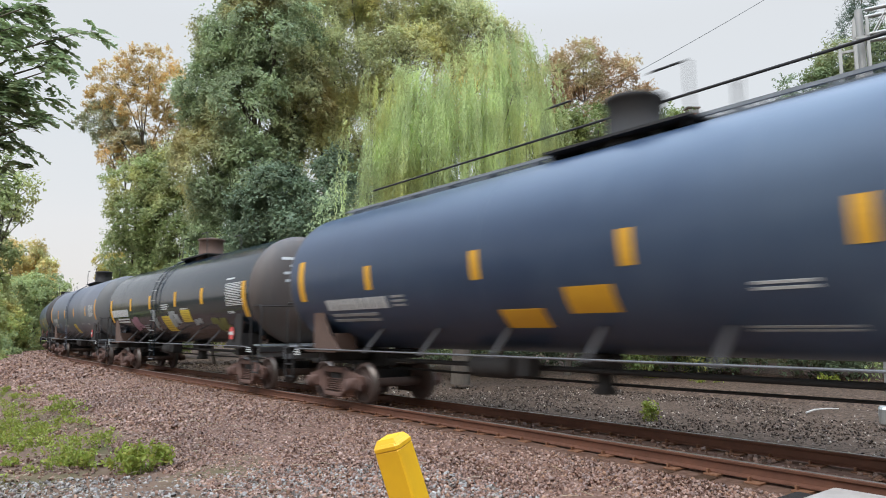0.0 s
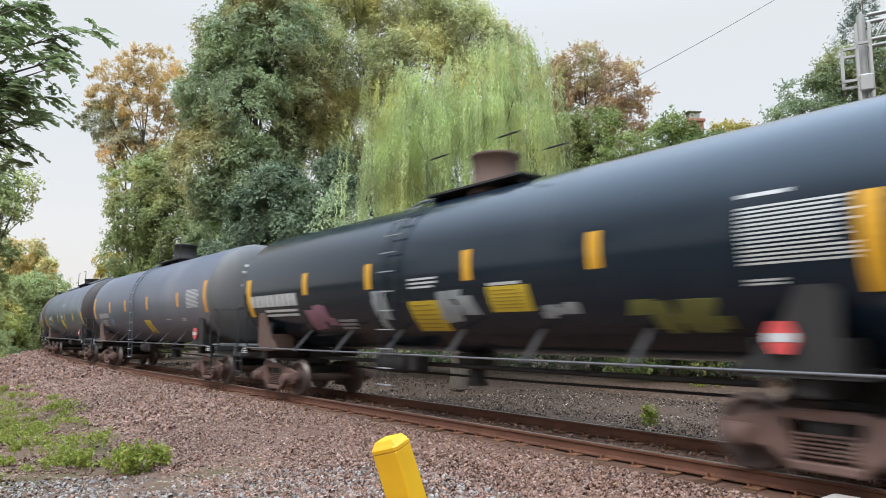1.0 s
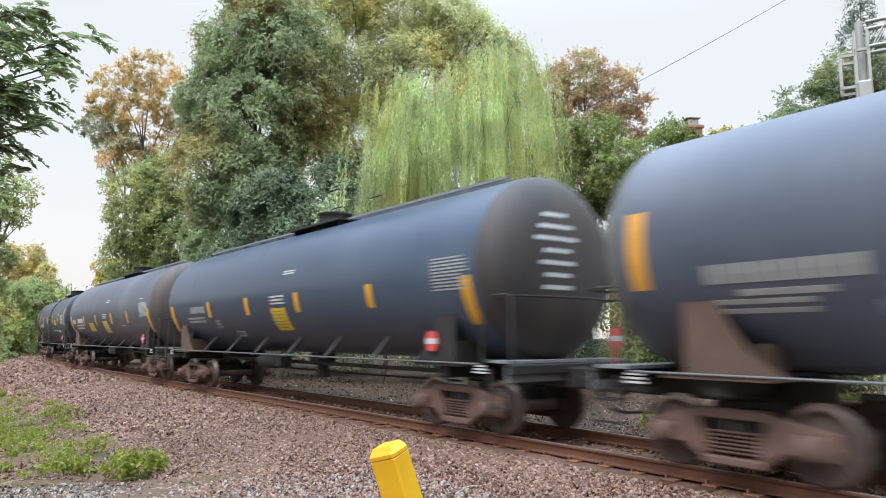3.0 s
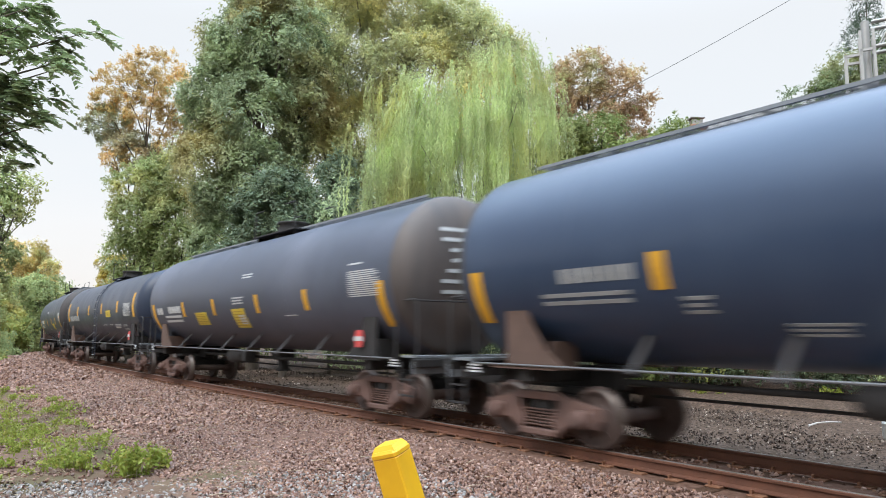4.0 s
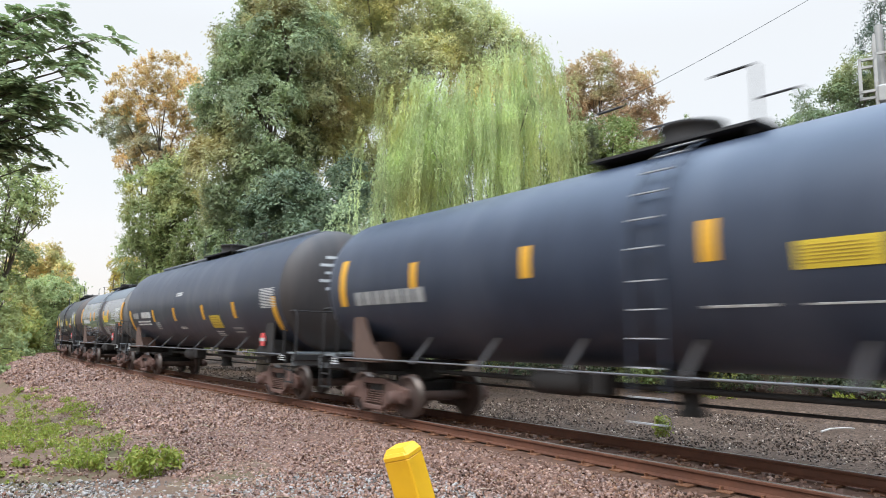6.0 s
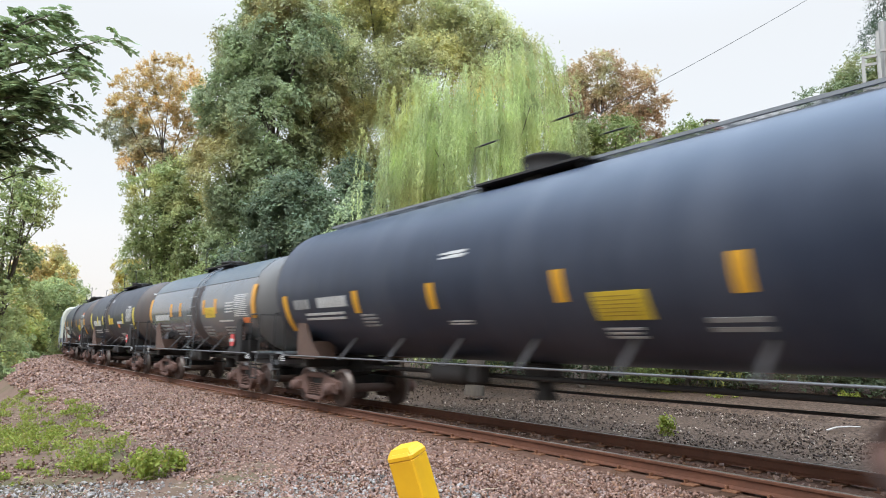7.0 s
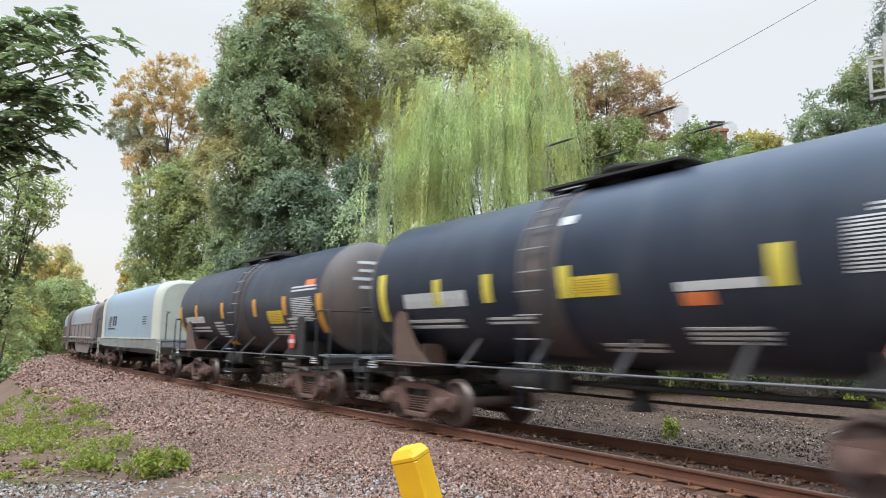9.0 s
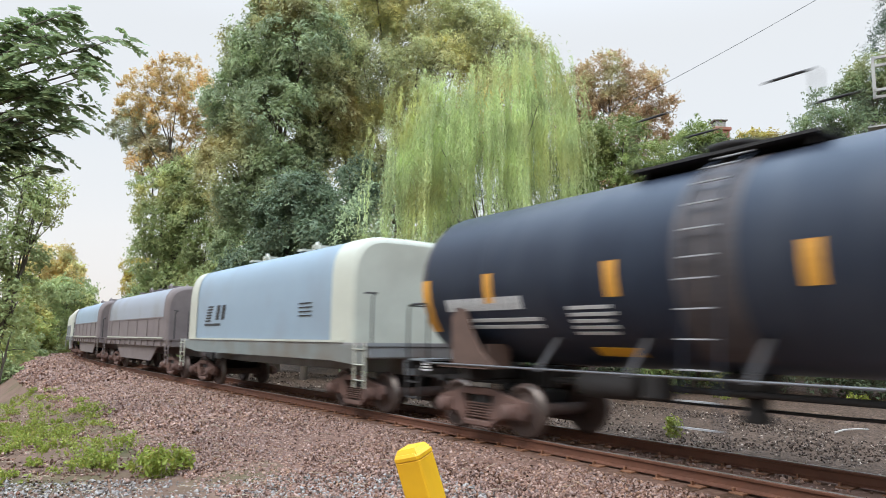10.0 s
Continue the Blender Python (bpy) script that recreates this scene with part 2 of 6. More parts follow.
M["tank_grey"] = surface("tank_grey_paint", (0.0825, 0.0978, 0.1190), (0.1196, 0.1360, 0.1573), 0.8, 0.15, bump=0.01, bump_scale=40, grime=(0.1319, 0.1318, 0.1318), gloss=0.6, ior=1.75, spread=0.2, stretch=(2.2, 1, 0.55))
M["tank_grey_top"] = surface("bluish_grey_sheet", (0.0736, 0.0950, 0.1175), (0.0966, 0.1200, 0.1425), 0.8, 0.36, bump=0.01, bump_scale=40, grime=(0.1058, 0.1200, 0.1300), gloss=0.6, ior=1.45, spread=0.2, stretch=(2.2, 1, 0.55))
M["tank_head"] = surface("dust_browned_tank_head", (0.052, 0.046, 0.046), (0.095, 0.078, 0.070), 1.1, 0.6, bump=0.05, bump_scale=40, grime=(0.125, 0.092, 0.075), spread=0.2, stretch=(1.05, 2.35, 0.475))
M["head_dark"] = surface("sooty_tank_head", (0.026, 0.024, 0.025), (0.050, 0.043, 0.042), 1.1, 0.6, bump=0.05, bump_scale=40, grime=(0.075, 0.058, 0.050), spread=0.2, stretch=(1.05, 2.35, 0.475))
M["head_grey"] = surface("faded_grey_tank_head", (0.0792, 0.0828, 0.0864), (0.122, 0.122, 0.124), 1.1, 0.6, bump=0.05, bump_scale=40, grime=(0.144, 0.133, 0.122), spread=0.2, stretch=(0.72, 1.73, 0.36))
M["dust_band"] = surface("dust_stained_paint", (0.042, 0.037, 0.0408), (0.084, 0.0686, 0.0653), 2.0, 0.6, bump=0.05, grime=(0.119, 0.0928, 0.0816))
M["strut"] = surface("dusty_strut", (0.0304, 0.0274, 0.0273), (0.0519, 0.0456, 0.045), 4, 0.8, bump=0.2)
M["board"] = surface("galvanised_grating", (0.14, 0.15, 0.16), (0.24, 0.25, 0.26), 6, 0.6, bump=0.3)
M["frame_black"] = surface("sooty_underframe", (0.012, 0.011, 0.011), (0.035, 0.030, 0.028), 3, 0.8, bump=0.3)
M["truck"] = surface("dusty_brown_truck", (0.0802, 0.0475, 0.0384), (0.219, 0.124, 0.0989), 3, 0.85, bump=0.4, grime=(0.0511, 0.0356, 0.0326))
M["wheel"] = surface("wheel_steel", (0.06, 0.040, 0.034), (0.13, 0.085, 0.072), 3, 0.8, bump=0.2)
M["tread"] = surface("worn_wheel_tread", (0.099, 0.081, 0.072), (0.153, 0.131, 0.117), 3, 0.4, 0.8, bump=0.02)
M["saddle"] = surface("rust_dusted_saddle", (0.0665, 0.0391, 0.0291), (0.1487, 0.0901, 0.0673), 3, 0.85, bump=0.3)
M["rod"] = surface("grey_pipe", (0.11, 0.11, 0.115), (0.18, 0.18, 0.185), 4, 0.45, 0.3, bump=0.1)
M["rung"] = surface("worn_rung_steel", (0.22, 0.22, 0.23), (0.40, 0.40, 0.40), 6, 0.6, bump=0.1)
M["mark_orange"] = surface("orange_reflective_tape", (0.55, 0.25, 0.03), (0.68, 0.33, 0.05), 6, 0.5, bump=0.05)
M["mark_lemon"] = surface("lemon_reflective_tape", (0.58, 0.47, 0.05), (0.68, 0.56, 0.09), 6, 0.5, bump=0.05)
M["graffiti_grey"] = surface("grey_spray_paint", (0.175, 0.2, 0.206), (0.425, 0.45, 0.463), 4, 0.6, bump=0.05)
M["graffiti_olive"] = surface("olive_spray_paint", (0.075, 0.0825, 0.03), (0.24, 0.24, 0.0525), 3, 0.6, bump=0.05)
M["graffiti_plum"] = surface("plum_spray_paint", (0.20, 0.08, 0.12), (0.36, 0.20, 0.25), 4, 0.6, bump=0.05)
M["graffiti_blue"] = surface("blue_spray_paint", (0.10, 0.14, 0.20), (0.16, 0.21, 0.30), 4, 0.6, bump=0.05)
M["mark_yellow"] = surface("yellow_reflective_tape", (0.6076, 0.2970, 0.0120), (0.7252, 0.3780, 0.0240), 6, 0.5, bump=0.05)
M["decal_yellow"] = surface("yellow_decal", (0.5456, 0.3846, 0.0264), (0.6512, 0.4765, 0.0440), 4, 0.5, bump=0.05)
M["decal_ink"] = surface("faded_decal_ink", (0.30, 0.19, 0.02), (0.42, 0.28, 0.03), 5, 0.6, bump=0.05)
M["white"] = surface("white_stencil_paint", (0.423, 0.423, 0.414), (0.607, 0.607, 0.598), 5, 0.6, bump=0.05)
M["stencil_dim"] = surface("faded_stencil_paint", (0.20, 0.20, 0.20), (0.38, 0.38, 0.37), 5, 0.7, bump=0.05)
M["red"] = surface("red_placard", (0.55, 0.05, 0.05), (0.66, 0.10, 0.09), 6, 0.5, bump=0.05)
M["orange"] = surface("orange_decal", (0.62, 0.14, 0.04), (0.70, 0.22, 0.07), 6, 0.5, bump=0.05)
M["coil_hood"] = surface("pale_blue_hood", (0.211, 0.282, 0.346), (0.268, 0.342, 0.404), 1.2, 0.45, bump=0.05, grime=(0.217, 0.259, 0.296))
M["coil_end"] = surface("cream_hood_end", (0.431, 0.431, 0.358), (0.530, 0.530, 0.440), 1.5, 0.6, bump=0.05, grime=(0.364, 0.348, 0.283))
M["coil_silver"] = surface("silver_hood", (0.254, 0.282, 0.332), (0.360, 0.390, 0.439), 1.2, 0.4, 0.4, bump=0.1, grime=(0.215, 0.205, 0.195))
M["coil_body"] = surface("grey_car_body", (0.20, 0.21, 0.215), (0.32, 0.325, 0.32), 1.5, 0.7, bump=0.2, grime=(0.16, 0.12, 0.10))
M["coil_sill"] = surface("stained_pale_sill", (0.149, 0.174, 0.167), (0.223, 0.242, 0.229), 1.5, 0.65, bump=0.1, grime=(0.149, 0.118, 0.087))
M["coil_brown"] = surface("brown_car_body", (0.12, 0.095, 0.09), (0.22, 0.18, 0.17), 1.5, 0.75, bump=0.2)
M["brick"] = surface("red_brick", (0.24, 0.10, 0.07), (0.36, 0.17, 0.12), 12, 0.9, bump=0.4, rand=0.25)
M["roof"] = surface("red_brown_shingle", (0.17, 0.075, 0.065), (0.26, 0.12, 0.10), 7, 0.9, bump=0.6, bump_scale=18)
M["alu"] = surface("dull_aluminium", (0.3245, 0.3150, 0.2992), (0.4326, 0.4200, 0.3923), 3, 0.5, 0.5, bump=0.1)
M["signal_black"] = surface("black_signal_plate", (0.015, 0.015, 0.015), (0.03, 0.03, 0.03), 5, 0.6, bump=0.05)
M["wire"] = surface("black_cable", (0.02, 0.02, 0.02), (0.035, 0.035, 0.035), 5, 0.6, bump=0.05)
M["dry"] = islands("dry_stems", [(0.35, 0.28, 0.18), (0.48, 0.40, 0.28), (0.26, 0.20, 0.13)], 0.9)
lamp_mat, ln, ll, lb = nodes_of("lit_red_lens")
lb.inputs["Base Color"].default_value = (0.6, 0.02, 0.03, 1)
lb.inputs["Emission Color"].default_value, lb.inputs["Emission Strength"].default_value = (1.0, 0.06, 0.08, 1), 6.0
M["lamp_red"] = lamp_mat

# ---- building helpers ----
class Shape:
    """Collects faces of one part, then makes one mesh of it."""

    def __init__(self):
        self.v, self.f, self.s = [], [], []

    def add(self, verts, faces, smooth=False, m=None):
        o = len(self.v)
        self.v += [tuple(m @ Vector(p)) if m else tuple(p) for p in verts]
        self.f += [tuple(i + o for i in f) for f in faces]
        self.s += [smooth] * len(faces)
        return self

    def box(self, c, size, m=None, taper=1.0, ch=0.0):
        """A box with chamfered long edges; taper narrows its top."""
        x, y, z = (d / 2 for d in size)
        if ch <= 0:
            pts = [(sx * x * (taper if sz > 0 else 1), sy * y * (taper if sz > 0 else 1), sz * z) for sz in (-1, 1) for sx, sy in ((-1, -1), (1, -1), (1, 1), (-1, 1))]
            fs = [(3, 2, 1, 0), (4, 5, 6, 7), (0, 1, 5, 4), (1, 2, 6, 5), (2, 3, 7, 6), (3, 0, 4, 7)]
        else:
            ring = lambda a, b: [(-a + ch, -b), (a - ch, -b), (a, -b + ch), (a, b - ch), (a - ch, b), (-a + ch, b), (-a, b - ch), (-a, -b + ch)]
            pts = []
            for zz, k in ((-z, ch * 0.7), (-z + ch, 0), (z - ch, 0), (z, ch * 0.7)):
                t = taper if zz > 0 else 1
                pts += [(px * t, py * t, zz) for px, py in ring(x - k, y - k)]
            fs = [tuple(range(7, -1, -1)), tuple(range(24, 32))]
            for r in range(3):
                fs += [(r * 8 + i, r * 8 + (i + 1) % 8, r * 8 + 8 + (i + 1) % 8, r * 8 + 8 + i) for i in range(8)]
        mm = Matrix.Translation(c)
        return self.add(pts, fs, False, m @ mm if m else mm)

    def tube(self, pts, r, n=8, r1=None, caps=True):
        pts = [Vector(p) for p in pts]
        verts, k = [], len(pts)
        for i, p in enumerate(pts):
            d = (pts[min(i + 1, k - 1)] - pts[max(i - 1, 0)]).normalized()
            u = d.cross(Vector((0, 0, 1)) if abs(d.z) < 0.9 else Vector((1, 0, 0))).normalized()
            w = d.cross(u)
            rr = r if r1 is None else r + (r1 - r) * i / (k - 1)
            verts += [p + (u * math.cos(a) + w * math.sin(a)) * rr for a in (2 * math.pi * j / n for j in range(n))]
        fs = [(i * n + j, i * n + (j + 1) % n, (i + 1) * n + (j + 1) % n, (i + 1) * n + j) for i in range(k - 1) for j in range(n)]
        self.add(verts, fs, True)
        if caps:
            self.add(verts[:n], [tuple(range(n - 1, -1, -1))])
            self.add(verts[-n:], [tuple(range(n))])
        return self

    def lathe(self, prof, n=24, m=None, smooth=True):
        """Turns (along, radius) pairs about the x axis."""
        verts = [(x, r * math.cos(2 * math.pi * j / n), r * math.sin(2 * math.pi * j / n)) for x, r in prof for j in range(n)]
        fs = [(i * n + j, i * n + (j + 1) % n, (i + 1) * n + (j + 1) % n, (i + 1) * n + j) for i in range(len(prof) - 1) for j in range(n)]
        return self.add(verts, fs, smooth, m)

    def prism(self, outline, y0, y1, m=None):
        """An outline in x and z, pushed from y0 to y1."""
        n = len(outline)
        verts = [(x, y0, z) for x, z in outline] + [(x, y1, z) for x, z in outline]
        fs = [tuple(range(n)), tuple(range(2 * n - 1, n - 1, -1))] + [(i, i + n, (i + 1) % n + n, (i + 1) % n) for i in range(n)]
        return self.add(verts, fs, False, m)

    def mesh(self, name, mat):
        me = bpy.data.meshes.new(name)
        me.from_pydata(self.v, [], self.f)
        me.polygons.foreach_set("use_smooth", self.s)
        bm = bmesh.new()
        bm.from_mesh(me)
        bmesh.ops.recalc_face_normals(bm, faces=bm.faces)
        bm.to_mesh(me)
        bm.free()
        me.materials.append(M[mat])
        return me


def part(name, sh, mat, parent=None, label="", at=None):
    ob = new(name, sh.mesh(name, mat) if isinstance(sh, Shape) else sh)
    if parent is not None:
        ob.parent = parent
    if at is not None:
        ob.matrix_basis = at
    if label:
        ob["label"] = label
    return ob


def arrays_mesh(name, verts, faces, mats, smooth=False):
    """A mesh from numpy arrays of points and of faces with one number of corners."""
    me = bpy.data.meshes.new(name)
    nf, k = faces.shape
    me.vertices.add(len(verts))
    me.vertices.foreach_set("co", np.ascontiguousarray(verts, dtype=np.float32).ravel())
    me.loops.add(nf * k)
    me.loops.foreach_set("vertex_index", np.ascontiguousarray(faces, dtype=np.int32).ravel())
    me.polygons.add(nf)
    me.polygons.foreach_set("loop_start", np.arange(0, nf * k, k, dtype=np.int32))
    if smooth:
        me.polygons.foreach_set("use_smooth", np.ones(nf, dtype=bool))
    me.update(calc_edges=True)
    for m in mats:
        me.materials.append(M[m])
    return me


# the track's line: straightens and then bends away, from its curvature
TS = np.arange(-300.0, 420.0)
tk = -0.0021762 + 9.4888e-5 * np.clip(TS, -20, 120) + 6.0607e-5 * np.clip(TS - 35, 0, 60) + 0.0005 * np.clip((TS - 14) / 8, 0, 1)
th_ = np.concatenate([[0], np.cumsum((tk[1:] + tk[:-1]) / 2)])
TH = 0.651003 + math.pi / 2 - (th_ - th_[300])
tm = (TH[1:] + TH[:-1]) / 2
TX = np.concatenate([[0], np.cumsum(np.cos(tm))])
TY = np.concatenate([[0], np.cumsum(np.sin(tm))])
TX += 8.49087 * math.cos(0.651003) - TX[300]
TY += 8.49087 * math.sin(0.651003) - TY[300]


def on_track(s, off=0.0, z=0.0):
    """s: metres along the track from the point nearest to the road, off: to the road's side."""
    h = np.interp(s, TS, TH)
    return Vector((np.interp(s, TS, TX) - off * math.sin(h), np.interp(s, TS, TY) + off * math.cos(h), z))


def track_pose(s, off=0.0, z=0.0, half=0.0):
    """x runs along the track towards the crossing, y away from the road. half: between two points of the track that far off."""
    if half:
        a, b = on_track(s - half), on_track(s + half)
        d = a - b
        return Matrix.Translation((a + b) / 2) @ Matrix.Rotation(math.atan2(d.y, d.x), 4, "Z")
    return Matrix.Translation(on_track(s, off, z)) @ Matrix.Rotation(float(np.interp(s, TS, TH)) + math.pi, 4, "Z")


def beside(x, y):
    """The s and off of a place."""
    i = int(np.argmin((TX - x) ** 2 + (TY - y) ** 2))
    h, dx, dy = TH[i], x - TX[i], y - TY[i]
    return TS[i] + dx * math.cos(h) + dy * math.sin(h), -dx * math.sin(h) + dy * math.cos(h)


def smoothstep(a, b, x):
    t = min(1, max(0, (x - a) / (b - a)))
    return t * t * (3 - 2 * t)


def level(s, off):
    """Height of the ground beside the track."""
    if off >= 0:
        z = -0.20 - 0.08 * smoothstep(1.5, 3.4, off) - 0.18 * smoothstep(3.2, 6.5, off)
        z -= 0.5 * smoothstep(11, 24, s) * smoothstep(4.2, 6.8, off) + 0.8 * smoothstep(20, 40, s) * smoothstep(3.5, 6.2, off)
    else:
        o = -off
        z = -0.20 - 0.14 * smoothstep(1.5, 2.6, o) + 0.25 * smoothstep(8.8, 9.4, o) + 0.4 * smoothstep(11, 18, o)
    return z


# ---- ground ----
def ground_sheet():
    """One sheet to the horizon, fine beside the track."""
    far_steps = [16, 24, 36, 55, 90, 150, 300, 700, 1600]
    us = sorted([-24 - d for d in far_steps] + [-24 + 0.5 * i for i in range(0, 209)] + [80 + d for d in far_steps])
    vs = sorted([-16 - d for d in far_steps] + [-16 + 0.4 * i for i in range(0, 66)] + [10 + d for d in far_steps])
    h = TH[300]
    c, sn = math.cos(h), math.sin(h)
    verts, faces, mi, so = [], [], [], []
    for u in us:
        for v in vs:
            x, y = TX[300] + u * c - v * sn, TY[300] + u * sn + v * c
            s, o = beside(x, y)
            k = min(1.0, abs(o) / 2)
            verts.append((x, y, level(s, o) + 0.05 * k * noise.noise((x * 0.5, y * 0.5, 0)) + 0.02 * k * noise.noise((x * 2.3, y * 2.3, 4))))
            so.append((s, o))
    n = len(vs)
    for i in range(len(us) - 1):
        for j in range(n - 1):
            a = i * n + j
            faces.append((a, a + n, a + n + 1, a + 1))
            s, o = so[a]
            mi.append(1 if -1.6 < o < 4.3 else 2 if -32 < o <= -1.6 else 3 if 4.3 <= o < 12 else 0)
    me = bpy.data.meshes.new("ground")
    me.from_pydata(verts, [], faces)
    for k in ("grassland", "ballast_bed", "cinder", "soil"):
        me.materials.append(M[k])
    me.polygons.foreach_set("material_index", mi)
    me.polygons.foreach_set("use_smooth", [True] * len(mi))
    me.update()
    return tagged(new("ground", me), "gravel and soil ground sloping from the railway bed", "ground", kind="structure")


def stones(name, mat, bands, seed, label, category, y_max=None):
    """Loose stones: each band is s0, s1, off0, off1, count, smallest and largest half size."""
    rng = np.random.default_rng(seed)
    V, F, base = [], [], 0
    cube = np.array([(x, y, z) for z in (-1, 1) for x, y in ((-1, -1), (1, -1), (1, 1), (-1, 1))], float)
    quads = np.array([(4, 5, 6, 7), (0, 1, 5, 4), (1, 2, 6, 5), (2, 3, 7, 6), (3, 0, 4, 7)])
    for s0, s1, o0, o1, count, r0, r1 in bands:
        s, o = rng.uniform(s0, s1, count), rng.uniform(o0, o1, count)
        a = np.interp(s, TS, TH)
        zs = np.array([level(p, q) for p, q in zip(s, o)])
        c = np.stack([np.interp(s, TS, TX) - o * np.sin(a), np.interp(s, TS, TY) + o * np.cos(a), zs], 1)
        if y_max is not None:
            c = c[c[:, 1] + 0.12 * np.sin(3 * c[:, 0]) + 0.1 * rng.normal(size=count) < y_max]
            count = len(c)
        r = r0 + (r1 - r0) * rng.random(count) ** 2
        c[:, 2] += r * rng.uniform(0.0, 0.7, count)
        p = cube[None] * rng.uniform(0.45, 1.0, (count, 8, 3)) * (r[:, None] * rng.uniform(0.55, 1.15, (count, 3)))[:, None, :]
        q = rng.normal(size=(count, 4))
        q /= np.linalg.norm(q, axis=1)[:, None]
        w, x, y, z = q.T
        rot = np.stack([np.stack([1 - 2 * (y * y + z * z), 2 * (x * y - z * w), 2 * (x * z + y * w)], 1),
                        np.stack([2 * (x * y + z * w), 1 - 2 * (x * x + z * z), 2 * (y * z - x * w)], 1),
                        np.stack([2 * (x * z - y * w), 2 * (y * z + x * w), 1 - 2 * (x * x + y * y)], 1)], 1)
        V.append((np.einsum("nij,nkj->nki", rot, p) + c[:, None, :]).reshape(-1, 3))
        F.append((quads[None] + 8 * np.arange(count)[:, None, None]).reshape(-1, 4) + base)
        base += 8 * count
    return tagged(new(name, arrays_mesh(name, np.concatenate(V), np.concatenate(F), [mat])), label, category, kind="stuff")


def rail(off):
    prof = [(-0.068, -0.17), (0.068, -0.17), (0.068, -0.158), (0.012, -0.135), (0.009, -0.05), (0.034, -0.038), (0.036, -0.012), (0.026, -0.002), (-0.026, -0.002), (-0.036, -0.012), (-0.034, -0.038), (-0.009, -0.05), (-0.012, -0.135), (-0.068, -0.158)]
    ob = tagged(new("rail"), "rust-brown steel rail with a worn bright head", "rail", "rails of the track")
    ss = [-60 + i * 1.0 for i in range(260)]
    verts = [on_track(s, off + y, z) for s in ss for y, z in prof]
    n = len(prof)
    body = Shape()
    body.add(verts, [(i * n + j, i * n + (j + 1) % n, (i + 1) * n + (j + 1) % n, (i + 1) * n + j) for i in range(len(ss) - 1) for j in range(n)])
    part("web_and_foot", body, "rail_rust", ob)
    head = Shape()
    hv = [on_track(s, off + y, z) for s in ss for y, z in ((-0.027, -0.004), (0.027, -0.004), (0.025, 0.002), (-0.025, 0.002))]
    head.add(hv, [(i * 4 + j, i * 4 + (j + 1) % 4, (i + 1) * 4 + (j + 1) % 4, (i + 1) * 4 + j) for i in range(len(ss) - 1) for j in range(4)])
    part("running_surface", head, "rail_head", ob)
    return ob


# ---- plants ----
def leaf_blades(c, size, aspect, rng, droop=0.0, face=None, corners=4):
    """A rhomb (or, for far crowns, a three-cornered blade) at each centre; face: the way that each leaf's upper side turns."""
    n = len(c)
    d = rng.normal(size=(n, 3))
    d[:, 2] -= droop
    if face is not None:
        g = face + 0.4 * rng.normal(size=(n, 3))
        g /= np.linalg.norm(g, axis=1)[:, None] + 1e-9
        d -= g * (d * g).sum(1)[:, None]
    d /= np.linalg.norm(d, axis=1)[:, None] + 1e-9
    e = np.cross(d, rng.normal(size=(n, 3)) if face is None else g)
    e /= np.linalg.norm(e, axis=1)[:, None] + 1e-9
    k = (size * rng.uniform(0.6, 1.3, n))[:, None]
    if corners == 4:
        v = np.stack([c - d * k, c + e * k * aspect, c + d * k, c - e * k * aspect], 1)
    else:
        v = np.stack([c - d * k + e * k * aspect, c + d * k * 1.2, c - d * k * 0.8 - e * k * aspect], 1)
    return v.reshape(-1, 3), np.arange(corners * n).reshape(n, corners)


def unit(a):
    return a / (np.linalg.norm(a, axis=1)[:, None] + 1e-9)


